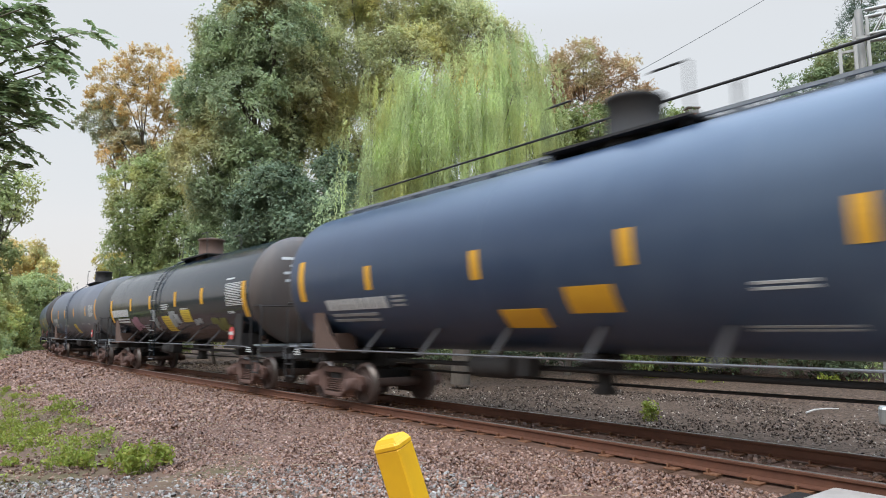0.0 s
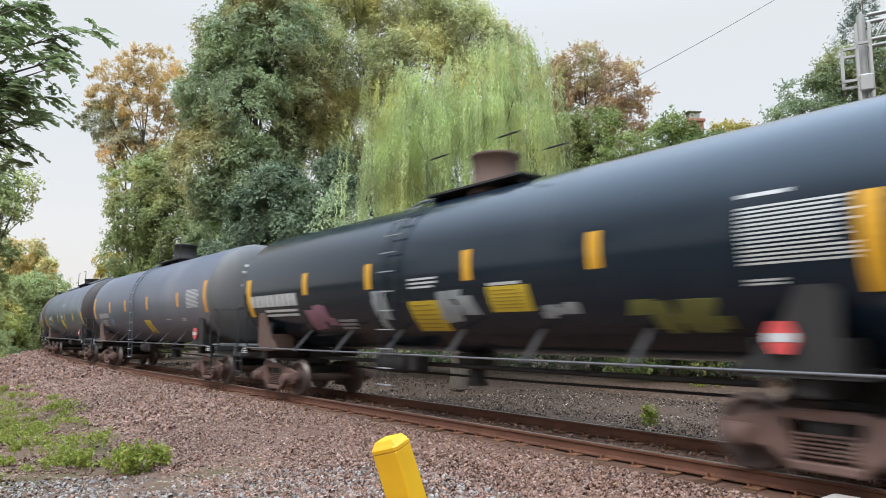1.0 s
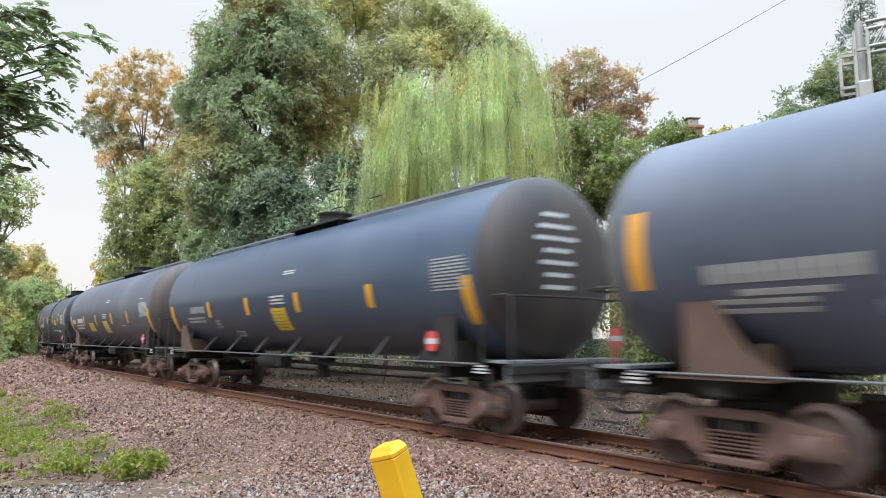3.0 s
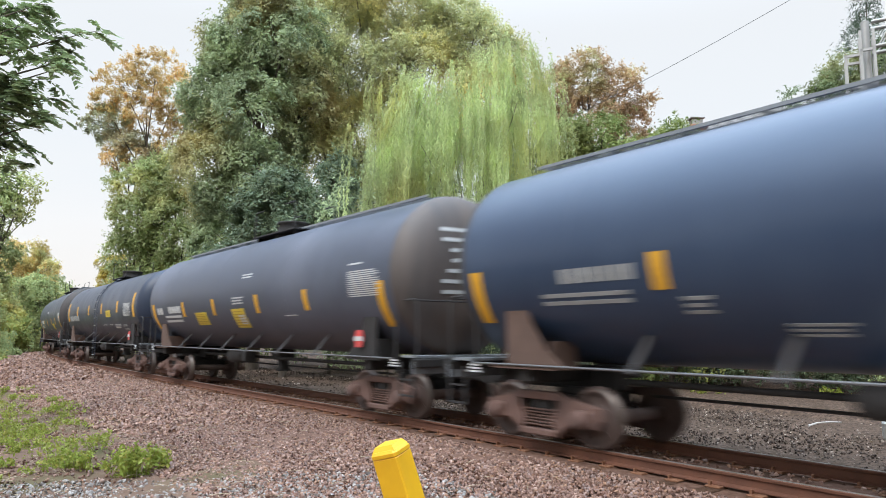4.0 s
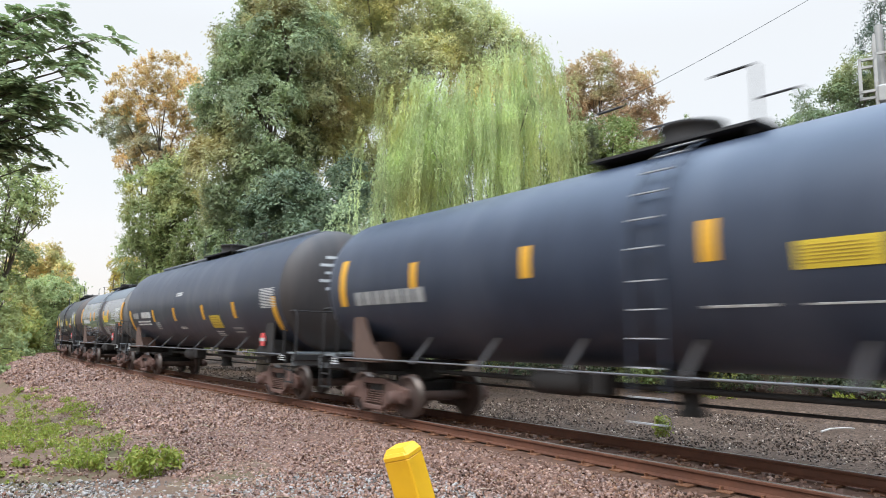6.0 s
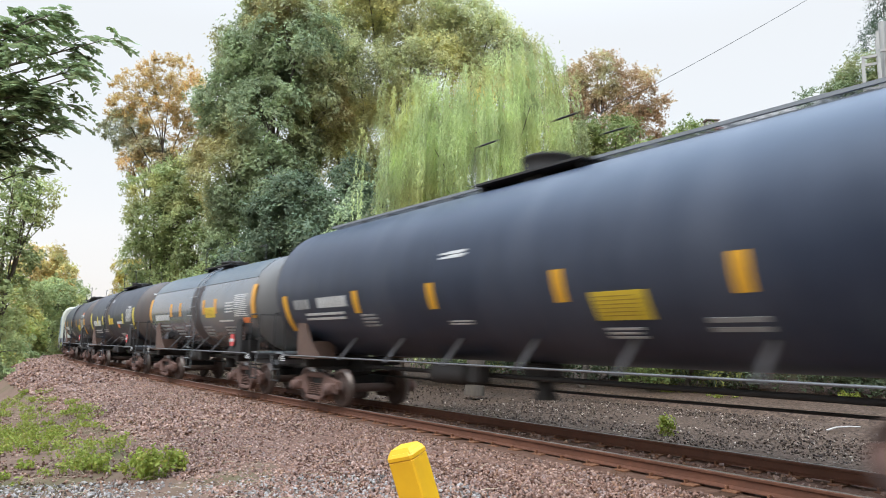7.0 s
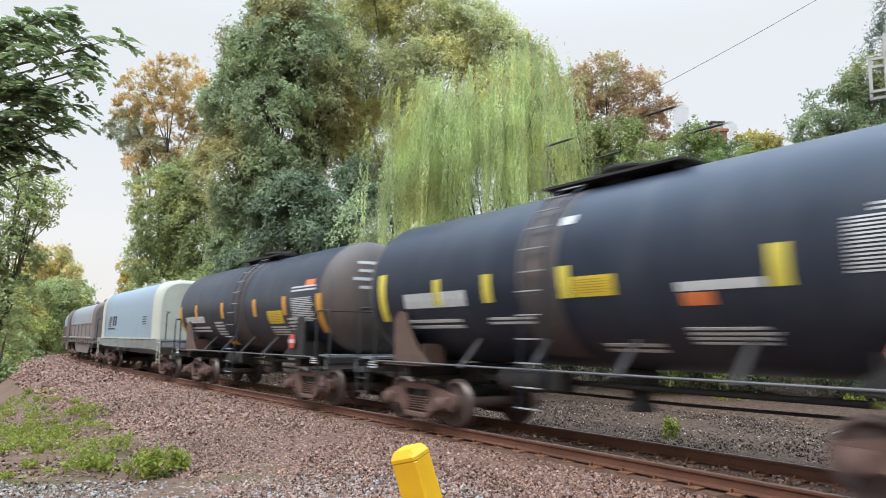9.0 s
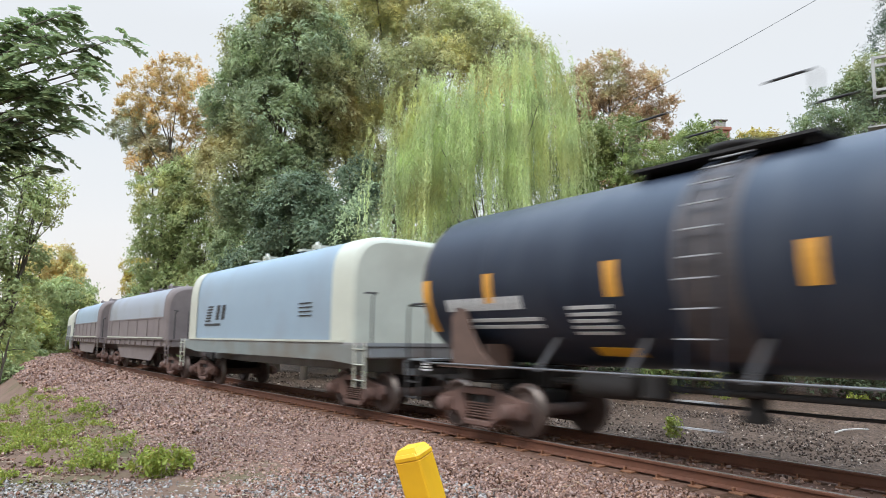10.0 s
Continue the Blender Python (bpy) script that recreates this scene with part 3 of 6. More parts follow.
def crown_leaves(blobs, count, rng, clump, sprig=0.35, cover=1.1, up=0.55):
    """Leaf places: tufts of leaves over the shells of ellipsoids, with twigs that stand out of them."""
    B = np.array(blobs, float)
    area = (B[:, 3] * B[:, 4] * B[:, 5]) ** (2 / 3)
    nc = max(6, int(cover * area.sum() * 4 / (0.8 * clump ** 2)))
    pick = rng.choice(len(B), nc, p=area / area.sum())
    d = unit(rng.normal(size=(nc, 3)))
    cl = B[pick, :3] + d * B[pick, 3:6] * rng.uniform(0.62, 1.02, nc)[:, None]
    deep = np.zeros(nc, bool)
    for j, b in enumerate(B):
        deep |= (np.linalg.norm((cl - b[:3]) / b[3:6], axis=1) < 0.6) & (pick != j)
    keep = ~deep | (rng.random(nc) < 0.2)
    cl, d, pick = cl[keep], d[keep], pick[keep]
    nc = len(cl)
    g = unit(d * np.array([1, 1, 0.6]) + np.array([0, 0, up]))
    cs = clump * rng.uniform(0.55, 1.35, nc)
    na = int(count * (1 - sprig))
    ia = rng.choice(nc, na, p=cs ** 2 / (cs ** 2).sum())
    o = unit(rng.normal(size=(na, 3)))
    dot = (o * g[ia]).sum(1)
    o = np.where((dot < -0.2)[:, None], o - 2 * dot[:, None] * g[ia], o)
    off = o * (cs[ia] * (0.5 + 0.55 * np.sqrt(rng.random(na))))[:, None]
    off -= g[ia] * ((off * g[ia]).sum(1) * 0.4)[:, None]
    fa = unit(o + 0.5 * g[ia] + np.array([0, 0, 0.4]))
    nb, tw = count - na, 7
    twig = unit(np.repeat(g, tw, 0) + 0.75 * rng.normal(size=(nc * tw, 3)))
    reach = np.repeat(cs, tw) * rng.uniform(0.8, 1.7, nc * tw)
    ib = rng.integers(0, nc * tw, nb)
    pb = cl[ib // tw] + twig[ib] * (reach[ib] * rng.uniform(0.25, 1.0, nb))[:, None] + 0.09 * clump * rng.normal(size=(nb, 3))
    fb = unit(np.array([0, 0, 0.8]) + 0.5 * twig[ib] + 0.4 * rng.normal(size=(nb, 3)))
    return cl, pick, np.concatenate([cl[ia] + off, pb]), np.concatenate([fa, fb])


def tree(name, label, base, blobs, size, count, mat, trunk_r=0.3, seed=1, aspect=0.5, clump=0.9, sprig=0.35, twigs=5, category="tree", droop=0.15, cover=1.1, corners=3, up=0.55, fork=0.5):
    """blobs: ellipsoids of the crown, as centre and radii, from the base."""
    rng = np.random.default_rng(seed)
    ob = tagged(new(name), label, category)
    ob.location = base
    cl, pick, pts, face = crown_leaves(blobs, count, rng, clump, sprig, cover, up)
    keep = pts[:, 2] > 0.05
    v, f = leaf_blades(pts[keep], size, aspect, rng, droop, face[keep], corners)
    part("crown", arrays_mesh("crown", v, f, [mat]), None, ob)
    top = 0.86 * max(b[2] for b in blobs)
    cx = sum(b[0] for b in blobs) / len(blobs)
    cy = sum(b[1] for b in blobs) / len(blobs)
    wood = Shape()
    spine = [Vector((cx * (i / 7) ** 1.5 + 0.12 * math.sin(i * 1.7 + seed), cy * (i / 7) ** 1.5 + 0.12 * math.cos(i * 2.1 + seed), -1.0 + (top + 1.0) * i / 7)) for i in range(8)]
    wood.tube(spine, trunk_r, 9, trunk_r * 0.15)
    for k, b in enumerate(blobs):
        heart = Vector(b[:3])
        j = min(6, max(1, int(7 * fork * heart.z / top + 0.5)))
        st = spine[j]
        r = trunk_r * (0.5 - 0.045 * j)
        bend = st.lerp(heart, 0.5) + Vector((0.06 * (heart - st).length * math.sin(k * 2.2), 0, -0.06 * (heart - st).length))
        wood.tube([st, st.lerp(bend, 0.6), bend, bend.lerp(heart, 0.6), heart], r, 7, r * 0.45)
        own = np.flatnonzero(pick == k)
        for q in own[:twigs]:
            tip = Vector(cl[q])
            root = bend.lerp(heart, 0.5 + 0.5 * rng.random())
            mid = root.lerp(tip, 0.5) + Vector(tuple(0.08 * (tip - root).length * rng.normal(size=3)))
            wood.tube([root, mid, tip], max(0.012, r * 0.3), 5, 0.008)
    part("trunk", wood, "bark", ob)
    return ob


def willow(base, seed=5):
    """Boughs that arch out from a fork, each hung with curtains of thin leafy strands."""
    rng = np.random.default_rng(seed)
    ob = tagged(new("willow"), "weeping willow with long pale green hanging strands", "tree")
    ob.location = base
    # the crown's skyline: along, height
    sx = np.array([-4.1, -3.7, -2.9, -2.1, -0.9, 0.4, 1.3, 2.2, 2.9, 3.5, 4.0])
    sz = np.array([7.6, 8.3, 8.9, 9.9, 10.4, 10.9, 11.5, 11.2, 10.2, 9.2, 8.0])
    wood = Shape()
    wood.tube([(0, 0.3, -0.4), (0.1, 0.3, 1.5), (0.2, 0.35, 3.0), (0.4, 0.4, 4.6)], 0.34, 10, 0.16)
    C, D = [], []
    for k in range(46):
        ax = -2.8 + 5.55 * (k * 0.618034 % 1.0)
        ay = rng.uniform(-2.5, 2.0) * (1 - 0.55 * abs(ax - 0.4) / 4.4)
        z = np.interp(ax, sx, sz) - 0.35 - 0.42 * ay * ay * rng.uniform(0.6, 1.1) - rng.exponential(0.5)
        apex = Vector((ax, ay, max(5.4, z)))
        root = Vector((0.3 + 0.05 * ax, 0.35 + 0.1 * ay, rng.uniform(3.2, 4.5)))
        side = Vector((ax - 0.4, ay, 0)).normalized()
        over = apex + side * rng.uniform(0.2, 0.6) - Vector((0, 0, rng.uniform(0.2, 0.7)))
        path = [root, root.lerp(apex, 0.5) + Vector((0, 0, 0.3)), apex, over]
        if k % 5 == 0:
            wood.tube([root, path[1] - Vector((0, -0.3, 0.6)), apex - Vector((0, -0.3, 1.3))], 0.035, 5, 0.012)
        lean = Vector((rng.normal() * 0.06, rng.normal() * 0.05, 0))
        for c in range(int(rng.integers(3, 6))):
            u = rng.uniform(0.25, 1.0)
            p = path[1].lerp(apex, u / 0.7) if u < 0.7 else apex.lerp(over, (u - 0.7) / 0.3)
            p = p + Vector(tuple(rng.normal(size=3) * (0.34, 0.28, 0.2)))
            reach = min(p.z - 2.2, rng.uniform(1.4, 5.4))
            for s in range(int(rng.integers(7, 14))):
                st = np.array(p) + rng.normal(size=3) * (0.05, 0.05, 0.25)
                length = max(0.5, reach * rng.uniform(0.55, 1.08))
                n = max(8, int(length / 0.062))
                w = np.linspace(0, 1, n)[:, None]
                fling = np.array(side) * rng.uniform(0.05, 0.3)
                sway = np.array([rng.normal() * 0.03, rng.normal() * 0.03, 0])
                C.append(st + fling * (1 - np.exp(-4 * w)) + np.array([0, 0, -1]) * length * w + np.array(lean) * w * length * 0.3 + 0.016 * rng.normal(size=(n, 3)) + sway * np.sin(w * 4.0) + np.array([0, 0, 0.1]) * np.sin(np.minimum(1, w * 6) * math.pi))
    C = np.concatenate(C)
    v, f = leaf_blades(C, 0.066, 0.24, rng, 2.4, None, 3)
    # tufts of upright young shoots over the top
    T = np.array([(x, rng.uniform(-1, 1), np.interp(x, sx, sz) - 0.5) for x in rng.uniform(-3.2, 3.2, 60)])
    P = np.repeat(T, 70, 0) + rng.normal(size=(4200, 3)) * (0.22, 0.22, 0.3)
    v2, f2 = leaf_blades(P, 0.06, 0.22, rng, 0.4, None, 3)
    part("crown", arrays_mesh("crown", np.concatenate([v, v2]), np.concatenate([f, f2 + len(v)]), ["leaf_willow"]), None, ob)
    part("trunk", wood, "bark", ob)
    return ob


def feathered_tree(label, base, boughs, mat, seed):
    """A tree with long feathered leaves; boughs: their ends, from the base."""
    rng = np.random.default_rng(seed)
    ob = tagged(new("tree"), label, "tree")
    ob.location = base
    wood, C, A, N = Shape(), [], [], []
    wood.tube([(0, 0, -0.3), (0.05, 0, 2), (-0.05, 0.05, 4.5), (0.1, 0, 6.4)], 0.13, 9, 0.04)
    for bx, by, bz in boughs:
        tip = Vector((bx, by, bz))
        root = Vector((0, 0, max(1.5, bz - 1.1)))
        bend = root.lerp(tip, 0.55) + Vector((0, 0, 0.12))
        wood.tube([root, root.lerp(bend, 0.5), bend, bend.lerp(tip, 0.6), tip], 0.035, 6, 0.006)
        for k in range(6):
            u = 1.0 if k == 0 else rng.uniform(0.35, 0.95)
            st = bend.lerp(tip, (u - 0.55) / 0.45) if u > 0.55 else root.lerp(bend, u / 0.55)
            out = (tip - bend).normalized() + Vector(tuple(rng.normal(size=3) * (0.5, 0.7, 0.45)))
            end = st + out.normalized() * rng.uniform(0.2, 0.45)
            wood.tube([st, st.lerp(end, 0.5) + Vector((0, 0, 0.02)), end], 0.008, 4, 0.003, False)
            for m in range(8):
                p = np.array(st.lerp(end, 0.3 + 0.7 * m / 7))
                a = rng.uniform(0, 2 * math.pi)
                ax = np.array(out) * 0.6 + np.array([math.cos(a), math.sin(a), rng.uniform(-0.35, 0.3)])
                ax /= np.linalg.norm(ax)
                span = rng.uniform(0.2, 0.36)
                sd = np.cross(ax, [0, 0, 1.0])
                sd /= np.linalg.norm(sd) + 1e-6
                for q in range(7):
                    w = (q + 1) / 7
                    c = p + ax * span * w - np.array([0, 0, 0.5]) * span * w * w
                    for sg in (-1, 1):
                        dr = ax * 0.5 + sg * sd - np.array([0, 0, 0.35]) + 0.15 * rng.normal(size=3)
                        dr /= np.linalg.norm(dr)
                        C.append(c + dr * 0.045)
                        A.append(dr)
                        N.append(np.cross(dr, np.array([0, 0, 1.0]) + 0.3 * rng.normal(size=3)))
    C, A, N = np.array(C), np.array(A), unit(np.array(N))
    k = rng.uniform(0.045, 0.075, len(C))[:, None]
    v = np.stack([C - A * k, C + N * k * 0.5 + A * k * -0.2, C + A * k, C - N * k * 0.5 + A * k * -0.2], 1).reshape(-1, 3)
    part("crown", arrays_mesh("crown", v, np.arange(len(v)).reshape(-1, 4), [mat]), None, ob)
    part("trunk", wood, "bark", ob)
    return ob


def weed(name, label, base, radius, height, count, size, mat, seed, category="weed"):
    """A low plant: stems from the base with leaves along them."""
    rng = np.random.default_rng(seed)
    ob = tagged(new(name), label, category)
    ob.location = base
    stems, pts = Shape(), []
    ns = max(8, count // 60)
    for k in range(ns):
        a, r = rng.uniform(0, 2 * math.pi), radius * math.sqrt(rng.random())
        root = Vector((0.55 * r * math.cos(a), 0.55 * r * math.sin(a), -0.04))
        tip = Vector((1.0 * r * math.cos(a), r * math.sin(a), height * rng.uniform(0.55, 1.0) * (1 - 0.35 * (r / radius) ** 2)))
        mid = root.lerp(tip, 0.5) + Vector((0, 0, 0.12 * height))
        stems.tube([root, mid, tip], 0.006, 4, 0.002, False)
        u = rng.random(count // ns) ** 0.6
        for w in u:
            p = root.lerp(mid, w * 2) if w < 0.5 else mid.lerp(tip, w * 2 - 1)
            pts.append((p.x, p.y, p.z))
    c = np.array(pts) + rng.normal(size=(len(pts), 3)) * size * 0.9
    c[:, 2] = np.maximum(c[:, 2], 0.01)
    v, f = leaf_blades(c, size, 0.42, rng, 0.1)
    part("leaves", arrays_mesh("leaves", v, f, [mat]), None, ob)
    tagged(part("stem_cluster", stems, "dry", ob), kind="stuff")
    return ob

# ---- railway cars ----


def patch(x0, x1, t0, t1, r, lift=0.006, skew=0.0, n=5):
    """A piece of the tank's side, from angle t0 to t1 in degrees over the tank's middle height, facing the road."""
    verts, faces, zc = [], [], 1.17 + r
    n = max(n, int(abs(t1 - t0) / 4))
    for k in range(n + 1):
        a = radians(t0 + (t1 - t0) * k / n)
        for rr in (r + lift, r - 0.02):
            for x in (x0 + skew * k / n, x1 + skew * k / n):
                verts.append((x, -rr * math.cos(a), zc + rr * math.sin(a)))
    for k in range(n):
        i = k * 4
        faces += [(i, i + 1, i + 5, i + 4), (i + 1, i + 3, i + 7, i + 5), (i + 2, i, i + 4, i + 6)]
    faces += [(0, 2, 3, 1), (n * 4, n * 4 + 1, n * 4 + 3, n * 4 + 2)]
    return Shape().add(verts, faces)


def wheelset_mesh():
    sh = Shape()
    rot = Matrix.Rotation(math.pi / 2, 4, "Z")
    for sg in (-1, 1):
        prof = [(0.0, 0.06), (0.0, 0.16), (0.05, 0.20), (0.05, 0.35), (0.0, 0.37), (0.0, 0.415), (0.10, 0.42), (0.105, 0.45), (0.135, 0.45), (0.14, 0.36), (0.09, 0.33), (0.09, 0.2), (0.14, 0.16), (0.14, 0.06)]
        # the tread lies outside, the flange inside
        sh.lathe([(sg * (0.82 - x), r) for x, r in prof], 28, rot)
        for k in range(5):
            a = k * 2 * math.pi / 5
            sh.box((0.27 * math.cos(a), sg * 0.785, 0.27 * math.sin(a)), (0.09, 0.02, 0.03))
    sh.lathe([(-1.05, 0.075), (-0.95, 0.085), (-0.8, 0.1), (0.8, 0.1), (0.95, 0.085), (1.05, 0.075)], 14, rot)
    me = sh.mesh("wheelset", "wheel")
    me.materials.append(M["tread"])
    for p in me.polygons:
        c = p.center
        if 0.72 < abs(c.y) < 0.82 and 0.414 < math.hypot(c.x, c.z) < 0.43 and abs(p.normal.y) < 0.3:
            p.material_index = 1
    return me


def side_frame_shape():
    """Cast side frame: two pedestals, a sagging lower member, a window with springs."""
    sh = Shape()
    y0, y1 = -0.06, 0.06
    for sg in (-1, 1):
        sh.prism([(sg * 0.62, 0.34), (sg * 1.10, 0.30), (sg * 1.16, 0.42), (sg * 1.12, 0.58), (sg * 0.70, 0.66), (sg * 0.42, 0.74), (sg * 0.38, 0.60), (sg * 0.62, 0.52)], y0, y1)
        sh.prism([(sg * 0.62, 0.34), (sg * 0.36, 0.16), (sg * 0.30, 0.34), (sg * 0.40, 0.60), (sg * 0.62, 0.52)], y0, y1)
        sh.box((sg * 0.88, 0, 0.43), (0.30, 0.24, 0.24), ch=0.03)
    sh.box((0, 0, 0.70), (0.86, 0.16, 0.12), ch=0.02)
    sh.box((0, 0, 0.17), (0.74, 0.2, 0.10), ch=0.02)
    return sh


def springs_shape():
    sh = Shape()
    for k in range(3):
        x = -0.2 + 0.2 * k
        for j in range(6):
            z = 0.25 + j * 0.045
            sh.lathe([(z, 0.05), (z + 0.01, 0.085), (z + 0.028, 0.085), (z + 0.036, 0.05)], 10, Matrix.Translation((x, 0, 0)) @ Matrix.Rotation(-math.pi / 2, 4, "Y"))
    return sh


SHARED = {}


def shared(key, make, mat):
    if key not in SHARED:
        SHARED[key] = make().mesh(key, mat)
    return SHARED[key]


def truck(car, x):
    """A two-axle truck under a car."""
    t = part("truck", shared("truck", lambda: Shape().box((0, 0, 0.55), (0.42, 2.0, 0.26), ch=0.04).box((0, 0, 0.74), (0.5, 0.7, 0.12), ch=0.03)
                             .box((0.35, 0, 0.4), (0.1, 1.5, 0.14)).box((-0.35, 0, 0.4), (0.1, 1.5, 0.14)), "frame_black"), None, car, "", Matrix.Translation((x, 0, 0)))
    for sg in (-1, 1):
        part("side_frame", shared("side_frame", side_frame_shape, "truck"), None, t, "dusty brown cast steel", Matrix.Translation((0, sg * 0.99, 0)))
        tagged(part("spring_nest", shared("springs", springs_shape, "truck"), None, t, "", Matrix.Translation((0, sg * 0.99, 0))), kind="stuff")
        for dx in (-0.88, 0.88):
            cap = shared("bearing_cap", lambda: Shape().lathe([(-0.10, 0.0), (-0.10, 0.09), (-0.07, 0.125), (0.12, 0.125)], 14, Matrix.Rotation(math.pi / 2, 4, "Z")), "truck")
            part("bearing_cap", cap, None, t, "", Matrix.Translation((dx, sg * 1.14, 0.42)) @ (Matrix.Rotation(math.pi, 4, "Z") if sg > 0 else Matrix()))
    for dx in (-0.88, 0.88):
        if "wheelset" not in SHARED:
            SHARED["wheelset"] = wheelset_mesh()
        w = new("wheelset", SHARED["wheelset"])
        w.parent = t
        w.location = (dx, 0, 0.42)
        WHEELS.append((w, dx))
    return t


WHEELS = []
CARS = []


def coupler(car, x, sg):
    sh = Shape().box((x - sg * 0.35, 0, 0.86), (0.8, 0.16, 0.2), ch=0.03)
    sh.prism([(x, 0.98), (x + sg * 0.2, 0.95), (x + sg * 0.24, 0.86), (x + sg * 0.2, 0.74), (x, 0.72)], -0.14, 0.06)
    sh.tube([(x - sg * 0.3, 0.28, 0.8), (x - sg * 0.05, 0.34, 0.45), (x + sg * 0.25, 0.22, 0.42), (x + sg * 0.3, 0.1, 0.55)], 0.03, 6)
    part("coupler", sh, "frame_black", car)


def ladder(car, x, y_out, z0, z1, width, name="ladder", mat="frame_black", rungs=7):
    sh = Shape()
    for dx in (-width / 2, width / 2):
        sh.box((x + dx, y_out, (z0 + z1) / 2), (0.06, 0.02, z1 - z0))
    for k in range(rungs):
        z = z0 + (z1 - z0) * (k + 0.5) / rungs
        sh.tube([(x - width / 2, y_out - 0.02, z), (x + width / 2, y_out - 0.02, z)], 0.014, 5)
    part(name, sh, mat, car)


def bars(car, r, x0, x1, t0, t1, rows, mat="white", duty=0.5, seed=0, name="stencil"):
    """Lines of writing that cannot be read, as plain bars."""
    rng = random.Random(seed)
    step = (t1 - t0) / rows
    sh = Shape()
    for k in range(rows):
        a = t0 + k * step
        e = x0 + (x1 - x0) * (1 if rows < 3 else rng.uniform(0.8, 1.0))
        p = patch(x0, e, a + step * (1 - duty) / 2, a + step * (1 + duty) / 2, r, n=2)
        sh.add(p.v, p.f)
    tagged(part(name, sh, mat, car), kind="stuff")


def words(car, r, x0, x1, t0, t1, chars, mat="white", gap=0.2):
    """A line of large characters as plain blocks."""
    w = (x1 - x0) / chars
    sh = Shape()
    for k in range(chars):
        p = patch(x0 + k * w, x0 + (k + 1 - gap) * w, t0, t1, r, n=2)
        sh.add(p.v, p.f)
    tagged(part("stencil", sh, mat, car), kind="stuff")


def scrawl(car, r, x0, x1, t0, t1, mat):
    """A faded painted tag: overlapping crooked strokes."""
    rng = random.Random(int(1000 * abs(x0)))
    sh = Shape()
    for k in range(9):
        w = (x1 - x0) * rng.uniform(0.12, 0.34)
        h = (t1 - t0) * rng.uniform(0.2, 0.6)
        a, b = rng.uniform(x0, x1 - w), rng.uniform(t0, t1 - h)
        p = patch(a, a + w, b, b + h, r, 0.004 + 0.0006 * k, rng.uniform(-0.3, 0.3) * w, 4)
        sh.add(p.v, p.f)
    tagged(part("painted_tag", sh, mat, car, "faded painted tag"), kind="stuff")


